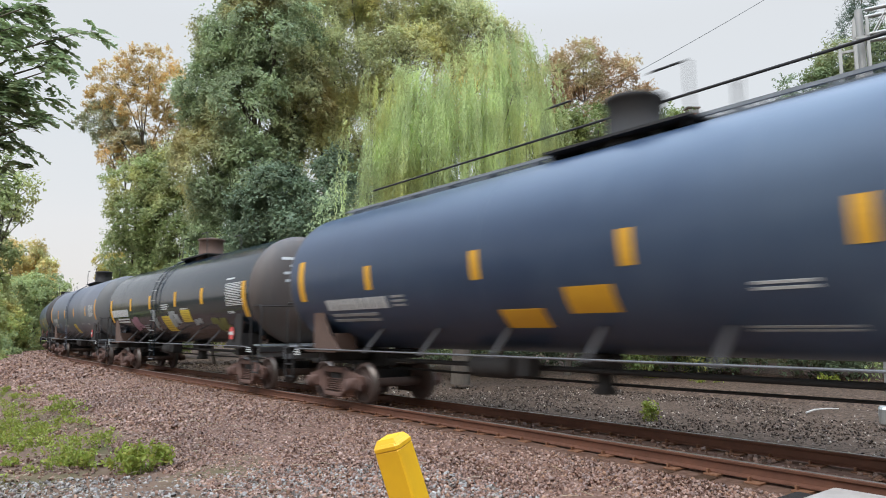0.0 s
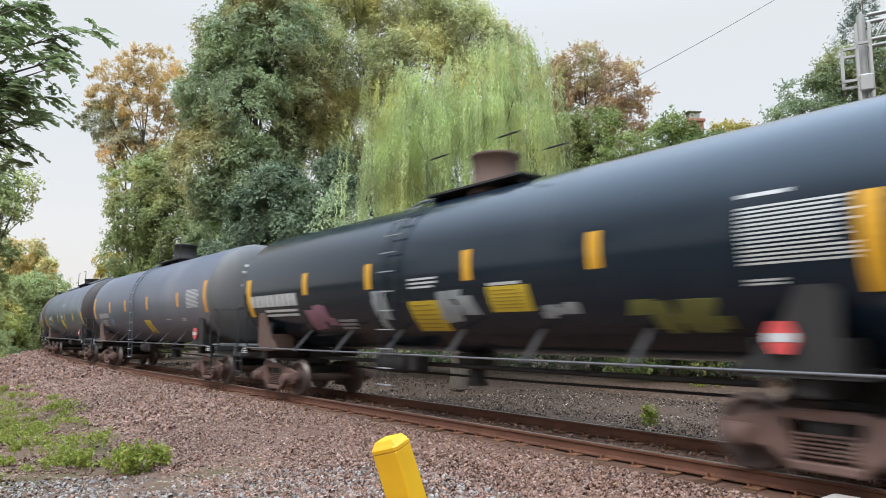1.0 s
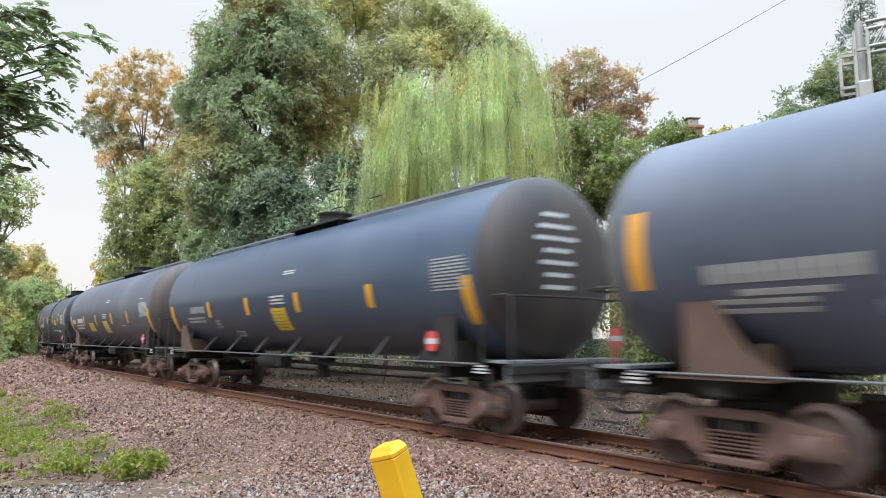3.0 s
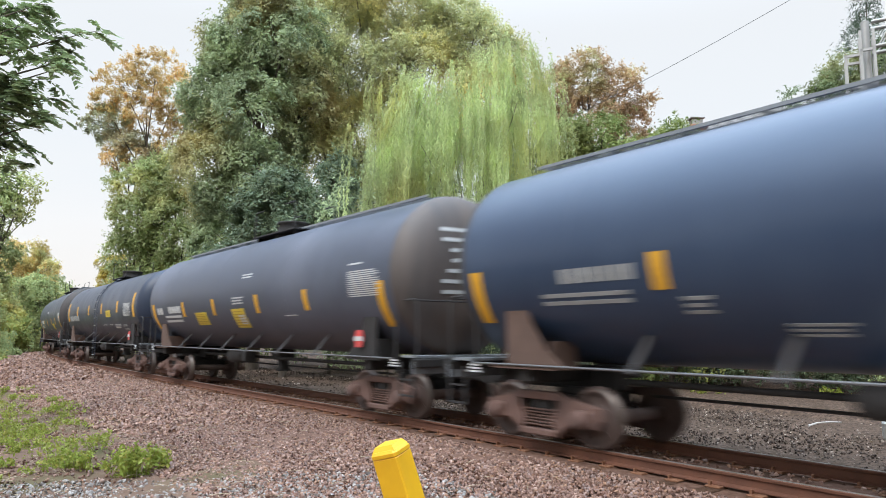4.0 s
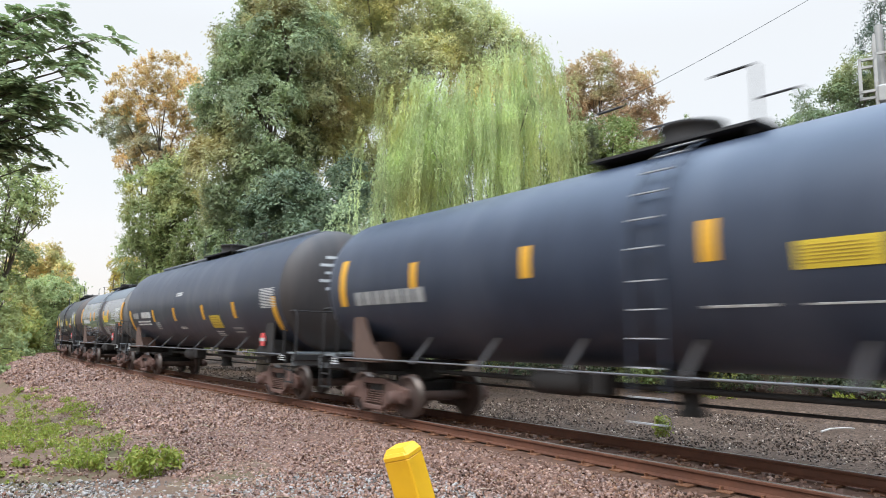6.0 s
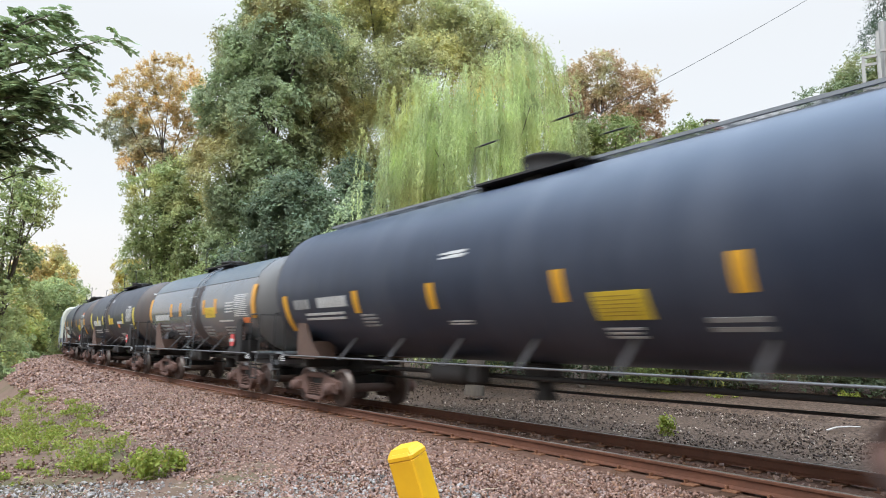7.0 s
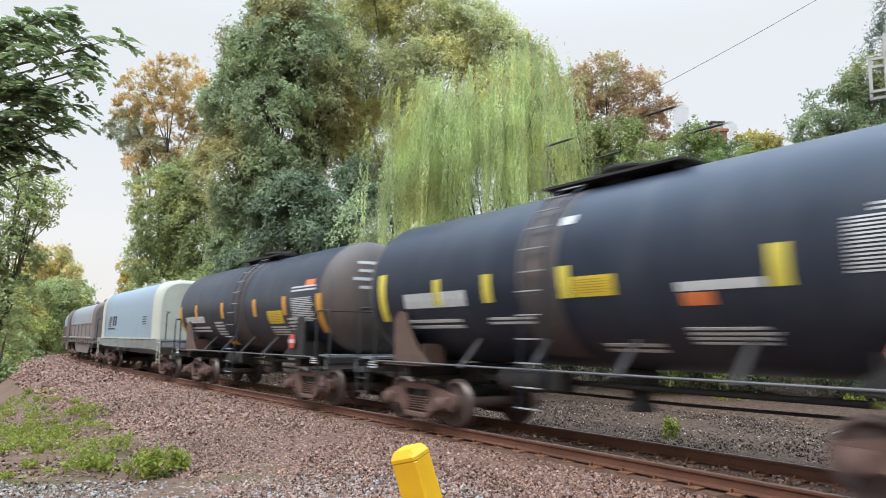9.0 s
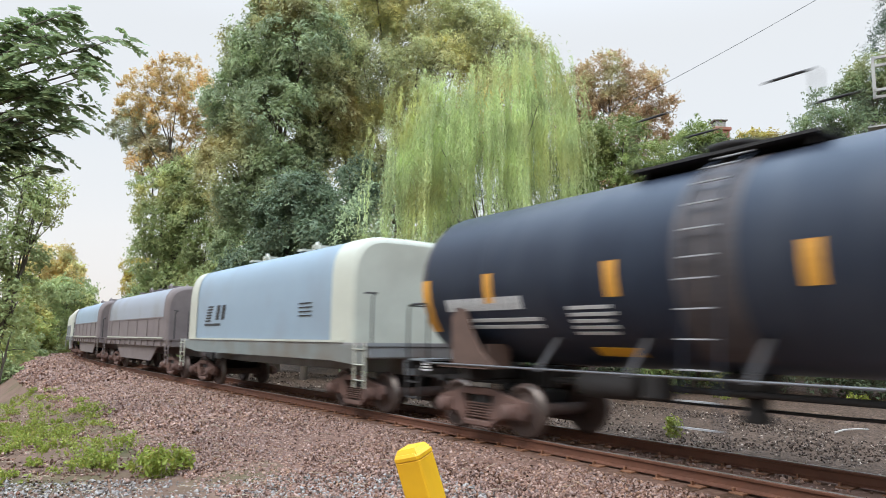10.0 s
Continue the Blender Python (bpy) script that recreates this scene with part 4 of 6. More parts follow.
def tank_car(label, s0, length, radius, paint, decals=(), dome="round", board=True, mid_ladder=None, end_text=4, dome_rust=False, frame_mat="frame_black", rail_hoops=True, long_rail=False, bonnet_x=0.0, head="tank_head", top_sheet=None):
    """length: over the couplers. s0: where its middle stands at the start."""
    TANK_R = radius
    TANK_Z = 1.17 + radius
    car = tagged(new("tank_car"), label, "tank car", "tank cars of the train")
    half = length / 2
    th = half - 0.62                       # half length of the tank
    sh = Shape()
    dome_d = 0.62
    cap = [(0.0, 0.0)] + [(dome_d * (1 - math.cos(a)), TANK_R * math.sin(a) ** 0.7) for a in (math.pi / 2 * k / 12 for k in range(1, 13))]
    rings = 7
    mid = [(-th + dome_d + (2 * th - 2 * dome_d) * k / rings, TANK_R) for k in range(1, rings)]
    sh.lathe([(-th + dome_d, TANK_R)] + mid + [(th - dome_d, TANK_R)], 64, Matrix.Translation((0, 0, TANK_Z)))
    for sg in (-1, 1):
        part("tank_head", Shape().lathe([(sg * (th - x), r) for x, r in cap], 64, Matrix.Translation((0, 0, TANK_Z))), head, car)
    part("tank", sh, paint, car)
    # weld seams round the tank
    seams = Shape()
    for x, _ in [(-th + dome_d, 0)] + mid[::2] + [(th - dome_d, 0)]:
        seams.lathe([(x - 0.02, TANK_R - 0.01), (x - 0.012, TANK_R + 0.0012), (x + 0.012, TANK_R + 0.0012), (x + 0.02, TANK_R - 0.01)], 64, Matrix.Translation((0, 0, TANK_Z)))
    tagged(part("weld_seams", seams, paint, car), kind="stuff")
    tx = half - 2.35                       # truck centre
    for sg in (-1, 1):
        truck(car, sg * tx)
        coupler(car, sg * (half - 0.12), sg)
        part("stub_sill", Shape().box((sg * (half - 1.75), 0, 0.93), (2.7, 0.34, 0.34), ch=0.03), frame_mat, car)
        part("end_sill", Shape().box((sg * (half - 0.62), 0, 1.08), (0.12, 2.9, 0.16), ch=0.02), frame_mat, car)
        part("bolster", Shape().box((sg * tx, 0, 1.0), (0.3, 2.7, 0.22), ch=0.03), frame_mat, car)
        # saddle: a plate that carries the tank on each side
        for y in (-1, 1):
            sd = Shape()
            pts = [(tx - 0.85, 1.12), (tx + 0.34, 1.12), (tx + 0.36, 1.95), (tx + 0.2, 2.12), (tx - 0.02, 2.08), (tx - 0.2, 1.72), (tx - 0.48, 1.36)]
            sd.prism([(sg * x, z) for x, z in pts], y * 1.32, y * 1.36)
            sd.box((sg * (tx - 0.05), y * 1.2, 1.12), (1.3, 0.5, 0.05))
            for x in (tx + 0.35, tx - 0.55):
                sd.prism([(sg * x, 1.12), (sg * (x + 0.03), 1.12), (sg * (x + 0.03), 1.5), (sg * x, 1.5)], y * 0.8, y * 1.32)
            part("saddle", sd, "saddle" if sg < 0 else frame_mat, car)
        # end platform, rails and brake wheel
        # pale platform colour stands in for sky light on its top and edges
        pf = Shape().box((sg * (half - 0.9), 0, 1.19), (0.5, 2.7, 0.04)).box((sg * (half - 0.66), 0, 1.0), (0.03, 2.9, 0.22))
        part("end_platform", pf, "board", car, "pale grating, toned for the sky light it catches")
        rl = Shape()
        for y in (-1.38, 1.38):
            rl.tube([(sg * (half - 1.3), y, 1.12), (sg * (half - 1.3), y, 2.1), (sg * (half - 1.22), y, 2.22), (sg * (half - 0.72), y, 2.22), (sg * (half - 0.64), y, 2.12), (sg * (half - 0.64), y, 1.1)], 0.022, 6)
        rl.tube([(sg * (half - 0.64), -1.38, 2.2), (sg * (half - 0.50), -0.6, 2.2), (sg * (half - 0.45), 0, 2.2), (sg * (half - 0.50), 0.6, 2.2), (sg * (half - 0.64), 1.38, 2.2)], 0.018, 6)
        part("end_handrail", rl, frame_mat, car)
        for y in (-1.42, 1.42):
            st = Shape()
            for x in (half - 0.68, half - 1.08):
                st.box((sg * x, y, 0.78), (0.05, 0.03, 0.62))
            for z in (0.50, 0.78):
                st.box((sg * (half - 0.88), y, z), (0.42, 0.05, 0.03))
            part("sill_steps", st, frame_mat, car)
    bw = Shape().lathe([(0, 0.24), (0.03, 0.27), (0.06, 0.24), (0.03, 0.21), (0, 0.24)], 18, Matrix.Translation((-half + 0.52, 0.55, 1.9)))
    bw.box((-half + 0.56, 0.55, 1.5), (0.06, 0.06, 0.9)).box((-half + 0.55, 0.55, 1.9), (0.03, 0.44, 0.03)).box((-half + 0.55, 0.55, 1.9), (0.03, 0.03, 0.44))
    part("brake_wheel", bw, frame_mat, car)
    # side rail along the car, on slanting struts
    for y in (-1, 1):
        # the far rail takes the black underframe colour in place of its shade
        part("side_rail", Shape().tube([(-half + 1.3, y * 1.455, 1.15), (half - 1.3, y * 1.455, 1.15)], 0.017, 8), "rod" if y < 0 else frame_mat, car, "pale grey pipe" if y < 0 else "")
        n = 6 if length > 16 else 4
        for k in range(n):
            x = (-0.5 + (k + 0.5) / n) * (2 * tx - 2.2)
            s = Shape().prism([(-0.05, -0.34), (0.05, -0.34), (0.05, 0.34), (-0.05, 0.34)], -0.012, 0.012, Matrix.Translation((x, y * 1.27, 1.36)) @ Matrix.Rotation(y * 0.75, 4, "X"))
            part("strut", s, "strut", car)
    # pipes and valves beneath
    un = Shape().tube([(-tx + 1.0, -0.25, 0.92), (tx - 1.0, -0.25, 0.92)], 0.045, 7).tube([(-tx + 1.2, 0.1, 0.72), (tx * 0.2, 0.1, 0.70), (tx - 1.2, 0.1, 0.72)], 0.025, 6)
    part("brake_pipe", un, frame_mat, car)
    vl = Shape().box((0, 0, 1.02), (0.6, 0.5, 0.3), ch=0.05).lathe([(0, 0.16), (0.25, 0.16), (0.3, 0.2), (0.36, 0.2)], 14, Matrix.Translation((0.05, 0, 0.92)) @ Matrix.Rotation(math.pi / 2, 4, "Y"))
    part("bottom_valve", vl, frame_mat, car)
    ar = Shape().lathe([(-0.55, 0.0), (-0.52, 0.15), (-0.45, 0.2), (0.45, 0.2), (0.52, 0.15), (0.55, 0.0)], 16, Matrix.Translation((-1.9, -0.55, 0.93)))
    ar.box((-1.0, -0.6, 0.95), (0.3, 0.35, 0.32), ch=0.03)
    part("air_reservoir", ar, frame_mat, car)
    # top: manway or valve bonnet, platform, rails
    top = TANK_Z + TANK_R
    dx = bonnet_x
    bn = Shape()
    up = Matrix.Translation((dx, 0, top - 0.08)) @ Matrix.Rotation(-math.pi / 2, 4, "Y")
    if dome == "low":
        bn.lathe([(0, 0.50), (0.08, 0.50), (0.10, 0.44), (0.40, 0.44), (0.43, 0.48), (0.47, 0.47), (0.50, 0.26), (0.51, 0)], 24, up)
    elif dome == "round":
        bn.lathe([(0, 0.52), (0.10, 0.52), (0.12, 0.43), (0.70, 0.43), (0.73, 0.47), (0.78, 0.46), (0.82, 0.28), (0.83, 0)], 24, up)
    else:
        bn.lathe([(0, 0.42), (0.22, 0.42), (0.24, 0.48), (0.30, 0.48), (0.34, 0.3), (0.36, 0)], 22, up)
        for k in range(8):
            a = k * math.pi / 4
            bn.tube([(dx + 0.46 * math.cos(a), 0.46 * math.sin(a), top + 0.05), (dx + 0.46 * math.cos(a), 0.46 * math.sin(a), top + 0.3)], 0.025, 5)
        bn.box((dx - 0.75, 0.1, top + 0.1), (0.3, 0.25, 0.35), ch=0.03).box((dx + 0.8, -0.1, top + 0.06), (0.25, 0.2, 0.28), ch=0.03)
    part("bonnet", bn, "saddle" if dome_rust else frame_mat, car, "rust-stained valve housing" if dome_rust else "black valve housing")
    pl = Shape().box((dx, 0, top + 0.035), (2.7, 1.3, 0.04))
    for x in (-1.2, 1.2):
        pl.box((dx + x, 0, top - 0.03), (0.06, 1.1, 0.1))
    part("platform", pl, frame_mat, car)
    if rail_hoops:
        for y in (-0.6, 0.6):
            for q in (-1, 1):
                hp = Shape().tube([(dx + q * 1.3, y, top), (dx + q * 1.3, y, top + 0.72), (dx + q * 1.24, y, top + 0.78), (dx + q * 0.7, y, top + 0.78)], 0.018, 6)
                part("safety_rail", hp, frame_mat, car)
    if board:
        b = Shape()
        for y in (-0.36, -0.05, 0.26):
            b.box((0, y, top + 0.06), (2 * th - 2.2, 0.04, 0.05))
        for k in range(int((2 * th - 2.3) / 0.17)):
            b.box((-th + 1.15 + 0.17 * k, -0.05, top + 0.065), (0.05, 0.6, 0.03))
        k = 0
        while -th + 1.4 + k * 1.2 < th - 1.1:
            b.box((-th + 1.4 + k * 1.2, -0.05, top - 0.02), (0.06, 0.7, 0.14))
            k += 1
        part("running_board", b, "board", car)
    if long_rail:
        lr = Shape().tube([(-th + 1.2, 0.3, top + 0.66), (th - 1.2, 0.3, top + 0.66)], 0.022, 6)
        k = 0
        while -th + 1.3 + k * 2.35 < th - 1:
            lr.tube([(-th + 1.3 + k * 2.35, 0.3, top), (-th + 1.3 + k * 2.35, 0.3, top + 0.66)], 0.012, 5)
            k += 1
        part("handrail", lr, frame_mat, car)
    if mid_ladder is not None:
        x = mid_ladder
        lsh, rungs = Shape(), []
        for d in (-0.24, 0.24):
            pts = [(x + d, -(TANK_R + 0.07) * math.cos(radians(a)), TANK_Z + (TANK_R + 0.07) * math.sin(radians(a))) for a in range(-10, 81, 10)]
            lsh.tube([(x + d, -1.56, 0.55)] + pts, 0.016, 5)
        for z in (0.6, 0.9, 1.25, 1.6, 1.95, 2.3):
            rungs.append(Shape().box((x, -1.6, z), (0.46, 0.04, 0.018)))
        for a in range(0, 80, 13):
            rungs.append(Shape().box((x, -(TANK_R + 0.1) * math.cos(radians(a)), TANK_Z + (TANK_R + 0.1) * math.sin(radians(a))), (0.46, 0.04, 0.018)))
        ladder = part("ladder", lsh, paint, car)
        for r in rungs:
            part("rung", r, "rung", ladder, "worn bare steel rung")
    # reflective marks, decals and writing on the side
    for kind, x0, x1, t0, t1, *rest in decals:
        if kind == "bars":
            bars(car, radius, x0, x1, t0, t1, rest[0], rest[1], 0.5, len(car.children))
        elif kind == "words":
            words(car, radius, x0, x1, t0, t1, rest[0], rest[1])
        elif kind.startswith("graffiti"):
            scrawl(car, radius, x0, x1, t0, t1, kind)
        else:
            name = "reflective_mark" if kind.startswith("mark") else "decal"
            p = part(name, patch(x0, x1, t0, t1, radius), kind, car, "yellow reflective tape" if name != "decal" else "")
            if kind == "decal_yellow" and x1 - x0 > 0.5:
                bars(p, radius + 0.004, x0 + 0.06, x1 - 0.06, t0 + 1.5, t1 - 1.5, 6, "decal_ink", 0.3, 3)
    # writing on the tank's front end
    if end_text:
        rng = random.Random(int(s0 * 10))
        et = Shape()
        for k in range(end_text):
            z = TANK_Z + 0.78 - 0.2 * k
            w = rng.uniform(0.26, 0.52)
            n = 4
            vs, fs = [], []
            for i in range(n + 1):
                y = -0.32 - w + 2 * w * i / n
                for zz in (z, z + 0.07):
                    rr = min(0.999, math.hypot(y, zz - TANK_Z) / TANK_R)
                    xx = th - dome_d + dome_d * math.cos(math.asin(rr ** (1 / 0.7))) + 0.012
                    vs += [(xx, y, zz), (xx - 0.05, y, zz)]
            for i in range(n):
                j = i * 4
                fs += [(j, j + 4, j + 6, j + 2)]
            et.add(vs, fs)
        tagged(part("end_stencil", et, "white", car), kind="stuff")
    # upper sheet over the tank, in its own bluer grey
    if top_sheet:
        part("upper_sheet", patch(-th + dome_d, th - dome_d, 30, 150, radius, 0.012), top_sheet, car, "upper sheet in a bluer grey than the sides")
    # hazard placard near the front of the side
    px = half - 2.55
    pc = Shape().prism([(-0.17, 0), (-0.09, -0.17), (0.09, -0.17), (0.17, 0), (0.09, 0.17), (-0.09, 0.17)], -0.01, 0.01, Matrix.Translation((px, -1.42, 1.5)))
    pd = part("placard", pc, "red", car, "red and white hazard placard")
    part("placard_band", Shape().box((px, -1.433, 1.5), (0.30, 0.006, 0.09)), "white", pd)
    ep = Matrix.Translation((half - 0.5, 0.95, 1.55)) @ Matrix.Rotation(math.pi / 2, 4, "Z")
    pe = part("placard", Shape().prism([(-0.17, 0), (-0.09, -0.17), (0.09, -0.17), (0.17, 0), (0.09, 0.17), (-0.09, 0.17)], -0.01, 0.01, ep).box((0, 0.03, -0.25), (0.04, 0.03, 0.55), ep), "red", car, "red and white hazard placard")
    part("placard_band", Shape().box((0, -0.013, 0), (0.30, 0.006, 0.09), ep), "white", pe)
    # small white notices on the sills beside the front steps
    # the rear bars stand in for the platform edge catching light
    for sg, x in ((1, half - 1.25), (-1, half - 1.35)):
        nt = Shape()
        for k in range(3):
            nt.box((sg * x, -1.455, 1.02 + 0.05 * k), (0.3 - 0.04 * k, 0.008, 0.028))
        tagged(part("sill_notice_glint", nt, "white", car), kind="stuff")
    CARS.append((car, s0, length))
    return car


def coil_car(label, s0, length, hood, body, end="coil_end", logo=False):
    """A covered steel-coil car: a trough on two trucks under an arched hood."""
    car = tagged(new("coil_car"), label, "freight car", "covered coil cars of the train")
    half = length / 2
    tx = half - 2.0
    bl = half - 1.75
    wall_top, crest = (2.45, 3.86) if logo else (2.3, 3.55)
    arc = [(-1.46 * math.cos(q) ** 0.42, wall_top + (crest - wall_top) * math.sin(q) ** 0.55) for q in (math.pi / 2 * i / 9 for i in range(9))] + [(0, crest)]
    arc = arc + [(-y, z) for y, z in reversed(arc[:-1])]
    n = len(arc)
    sh = Shape()
    verts = [(x, y, z) for x in (-bl, bl) for y, z in arc]
    sh.add(verts, [(i, i + 1, n + i + 1, n + i) for i in range(n - 1)], True)
    hd = part("hood", sh, hood, car)
    for y in (-1, 1):
        wl_ = Shape().box((0, y * 1.43, (1.46 + wall_top) / 2), (2 * bl, 0.06, wall_top - 1.46))
        if not logo:
            wl_.box((0, y * 1.455, wall_top), (2 * bl, 0.05, 0.05))
        part("hood_side", wl_, hood if logo else body, hd)
    sec = [(-1.46, 1.46)] + arc + [(1.46, 1.46)]
    n = len(sec)
    band = 0.62 if logo else 0.14
    for sg in (-1, 1):
        es = Shape()
        rows = ((bl - band, 1.014, 0.014), (bl + 0.16, 1.014, 0.0), (bl + 0.26, 0.985, -0.05), (bl + 0.3, 0.93, -0.14))
        v2 = [(sg * x, y * k, max(1.46, z + dz)) for x, k, dz in rows for y, z in sec]
        es.add(v2, [(k * n + i, k * n + i + 1, (k + 1) * n + i + 1, (k + 1) * n + i) for k in range(3) for i in range(n - 1)], True)
        es.add(v2[3 * n:], [tuple(range(n))])
        part("hood_end", es, end, hd)
        lg = Shape()
        for y in (-0.35, 0.35):
            lg.tube([(sg * 1.6, y, crest - 0.05), (sg * 1.6, y, crest + 0.2), (sg * 1.75, y, crest + 0.3), (sg * 1.9, y, crest + 0.2), (sg * 1.9, y, crest - 0.05)], 0.05, 6)
        lg.box((sg * 1.75, 0, crest + 0.2), (0.14, 0.9, 0.1)).box((sg * 1.75, -0.6, crest + 0.06), (0.3, 0.5, 0.06))
        part("lifting_bracket", lg, end, hd)
    if not logo:
        for k in range(6):
            x = -bl + 0.8 + k * (2 * bl - 1.6) / 5
            for y in (-1.475, 1.475):
                part("rib", shared("rib_" + body, lambda: Shape().box((0, 0, 0), (0.05, 0.03, 0.8)), body), None, hd, "", Matrix.Translation((x, y, 1.9)))
    bl2 = bl
    bl = half - 0.75
    bd = Shape().box((0, 0, 1.28), (2 * bl, 2.86, 0.26), ch=0.03).box((0, 0, 0.98), (2 * half - 1.6, 0.5, 0.4), ch=0.03)
    bd.box((0, 0, 1.44), (2 * bl + 0.04, 2.98, 0.07))
    k = 0
    while -bl + 0.6 + k * 1.1 < bl:
        bd.box((-bl + 0.6 + k * 1.1, -1.45, 1.28), (0.09, 0.06, 0.24)).box((-bl + 0.6 + k * 1.1, 1.45, 1.28), (0.09, 0.06, 0.24))
        k += 1
    part("body", bd, body, car)
    if logo:
        part("side_sill", Shape().prism([(-bl + 0.5, 1.42), (bl - 0.1, 1.42), (bl - 0.1, 1.0), (bl - 1.6, 1.08), (-bl + 1.8, 1.08), (-bl + 0.5, 1.2)], -1.50, -1.455), "coil_sill", car, "pale green-grey sill with rust stains")
    if not logo:
        sk = Shape().prism([(-bl * 0.62, 1.15), (bl * 0.62, 1.15), (bl * 0.45, 0.55), (-bl * 0.45, 0.55)], -1.30, -1.26)
        part("side_sill", sk, body, car)
    for sg in (-1, 1):
        truck(car, sg * tx)
        coupler(car, sg * (half - 0.12), sg)
        ladder(car, sg * (bl - 0.25), -1.5, 0.55, 1.5, 0.42, "step_ladder", end, 3)
        hr = Shape().tube([(sg * (bl - 0.1), -1.3, 1.45), (sg * (bl - 0.1), -1.3, 2.45), (sg * (bl - 0.12), -1.2, 2.52), (sg * (bl - 0.6), -1.2, 2.55)], 0.022, 6)
        part("end_handrail", hr, "frame_black", car)
    part("side_lip", Shape().box((0, -1.5, 1.50), (2 * bl2, 0.05, 0.05)).box((0, 1.5, 1.50), (2 * bl2, 0.05, 0.04)), "coil_end", car)
    bl = bl2
    if logo:
        # plain slanting shapes stand in for the mark
        lm = Shape()
        for k in range(6):
            lm.box((-bl + 2.0 - 0.05 * k, -1.468, 2.52 - 0.09 * k), (0.5 + 0.0 * k, 0.012, 0.05))
        for k in range(2):
            lm.prism([(-bl + 2.5 + 0.5 * k, 2.1), (-bl + 2.78 + 0.5 * k, 2.1), (-bl + 2.9 + 0.5 * k, 2.55), (-bl + 2.62 + 0.5 * k, 2.55)], -1.474, -1.46)
        lm.box((-bl + 2.2, -1.468, 1.95), (1.5, 0.012, 0.07))
        part("mark", lm, "signal_black", car)
        ws = Shape()
        for k in range(4):
            ws.box((bl - 2.0, -1.468, 2.4 - 0.1 * k), (0.7, 0.012, 0.03))
        part("stencil", ws, "frame_black", car)
    CARS.append((car, s0, length))
    return car

# ---- the place ----
ground_sheet()
for off in (0.7525, -0.7525):
    rail(off)
stones("ballast", "ballast", [(-1, 14, 1.2, 5.6, 66000, 0.011, 0.029), (14, 30, 1.2, 5.2, 22000, 0.02, 0.042), (30, 75, 0.95, 5.0, 11000, 0.035, 0.08), (-4, 30, -0.65, 0.65, 2500, 0.02, 0.04), (9, 30, 5.2, 9.5, 6000, 0.012, 0.034)], 3, "reddish grey crushed stone ballast beside the rails", "gravel")
stones("loose_gravel", "gravel", [(2, 15, 3.0, 9.5, 30000, 0.010, 0.032)], 4, "pale grey loose gravel at the edge of the ballast", "gravel", 9.55)
stones("cinders", "cinder_bits", [(-4, 16, -8.8, -1.2, 26000, 0.007, 0.028), (16, 45, -8, -1.2, 4000, 0.015, 0.045)], 6, "dark cinders with pale stone chips across the track", "gravel")

# yellow post
post = tagged(new("marker_post"), "leaning square bright yellow marker post", "post")
post.matrix_basis = Matrix.Translation((0.105, 4.0, -0.37)) @ Matrix.Rotation(radians(-17.5), 4, "Y") @ Matrix.Rotation(radians(3), 4, "X") @ Matrix.Rotation(radians(-28), 4, "Z")
part("shaft", Shape().box((0, 0, 0.59), (0.165, 0.165, 1.5), ch=0.01), "yellow", post)
part("cap", Shape().box((0, 0, 1.35), (0.172, 0.172, 0.05), ch=0.016).box((0, 0, 1.385), (0.15, 0.15, 0.03), taper=0.75), "yellow", post)

# road crossing panel by the rail
slab = tagged(new("crossing_panel"), "pale concrete road crossing panel beside the rail", "concrete panel", kind="structure")
slab.matrix_basis = track_pose(2.0, 1.75, -0.175)
part("panel", Shape().box((0, 0, 0), (2.6, 1.6, 0.2), ch=0.02), "concrete", slab)
part("edge_strip", Shape().box((-1.5, 0.35, -0.05), (0.3, 0.75, 0.12), ch=0.02), "frame_black", slab, "black rubber strip")

# trees beyond the railway
tree("tree", "tall dense dark green tree with browning upper leaves", (-10.6, 38, -0.1), [(-0.2, 0, 21.8, 2.4, 2.4, 2.6), (-1.7, 0, 18.1, 2.1, 2.1, 2.3), (1.2, -1, 17.9, 2.5, 2.5, 2.9), (-2.8, 0, 14.9, 1.7, 1.7, 2.3), (-0.1, -1.5, 13.4, 2.6, 2.6, 2.8), (2.3, 0, 14.9, 1.9, 1.9, 2.9), (-2.6, -0.5, 10.7, 2.0, 2.0, 2.6), (0.5, -1, 10.0, 2.2, 2.2, 2.5), (-1.3, 0, 7.4, 2.8, 1.9, 2.2), (0.5, 0, 4.2, 3.0, 2.2, 2.4)], 0.088, 200000, "leaf_dark", 0.4, 11, 0.58, 0.75, 0.35, cover=1.35)
tree("tree", "tall olive green tree with feathery yellowing sprays", (-4.6, 41, -0.1), [(-1.3, 0, 23.8, 2.6, 2.6, 2.6), (-3.3, -1, 20.3, 2.0, 2.0, 2.1), (1.6, 0, 21.9, 2.7, 2.4, 2.5), (4.8, 0, 21.5, 2.0, 2.0, 2.1), (6.2, -1, 19.6, 2.0, 1.8, 1.9), (-1.4, -1.5, 17.2, 3.0, 2.5, 2.5), (2.4, -1, 17.7, 3.0, 2.3, 2.4), (8.0, 0, 18.9, 1.5, 1.5, 1.8), (-3.1, -1, 13.8, 2.3, 2.3, 2.7), (-0.5, 0, 13.4, 2.7, 2.7, 2.8), (6.9, 0, 15.6, 2.7, 2.7, 3.2), (2.5, 0, 12.5, 3.2, 2.2, 3.4), (0.5, 0, 7.6, 4.4, 2.4, 3.6)], 0.088, 250000, "leaf_olive", 0.26, 12, 0.5, 0.8, 0.5, droop=0.3, cover=2.2)
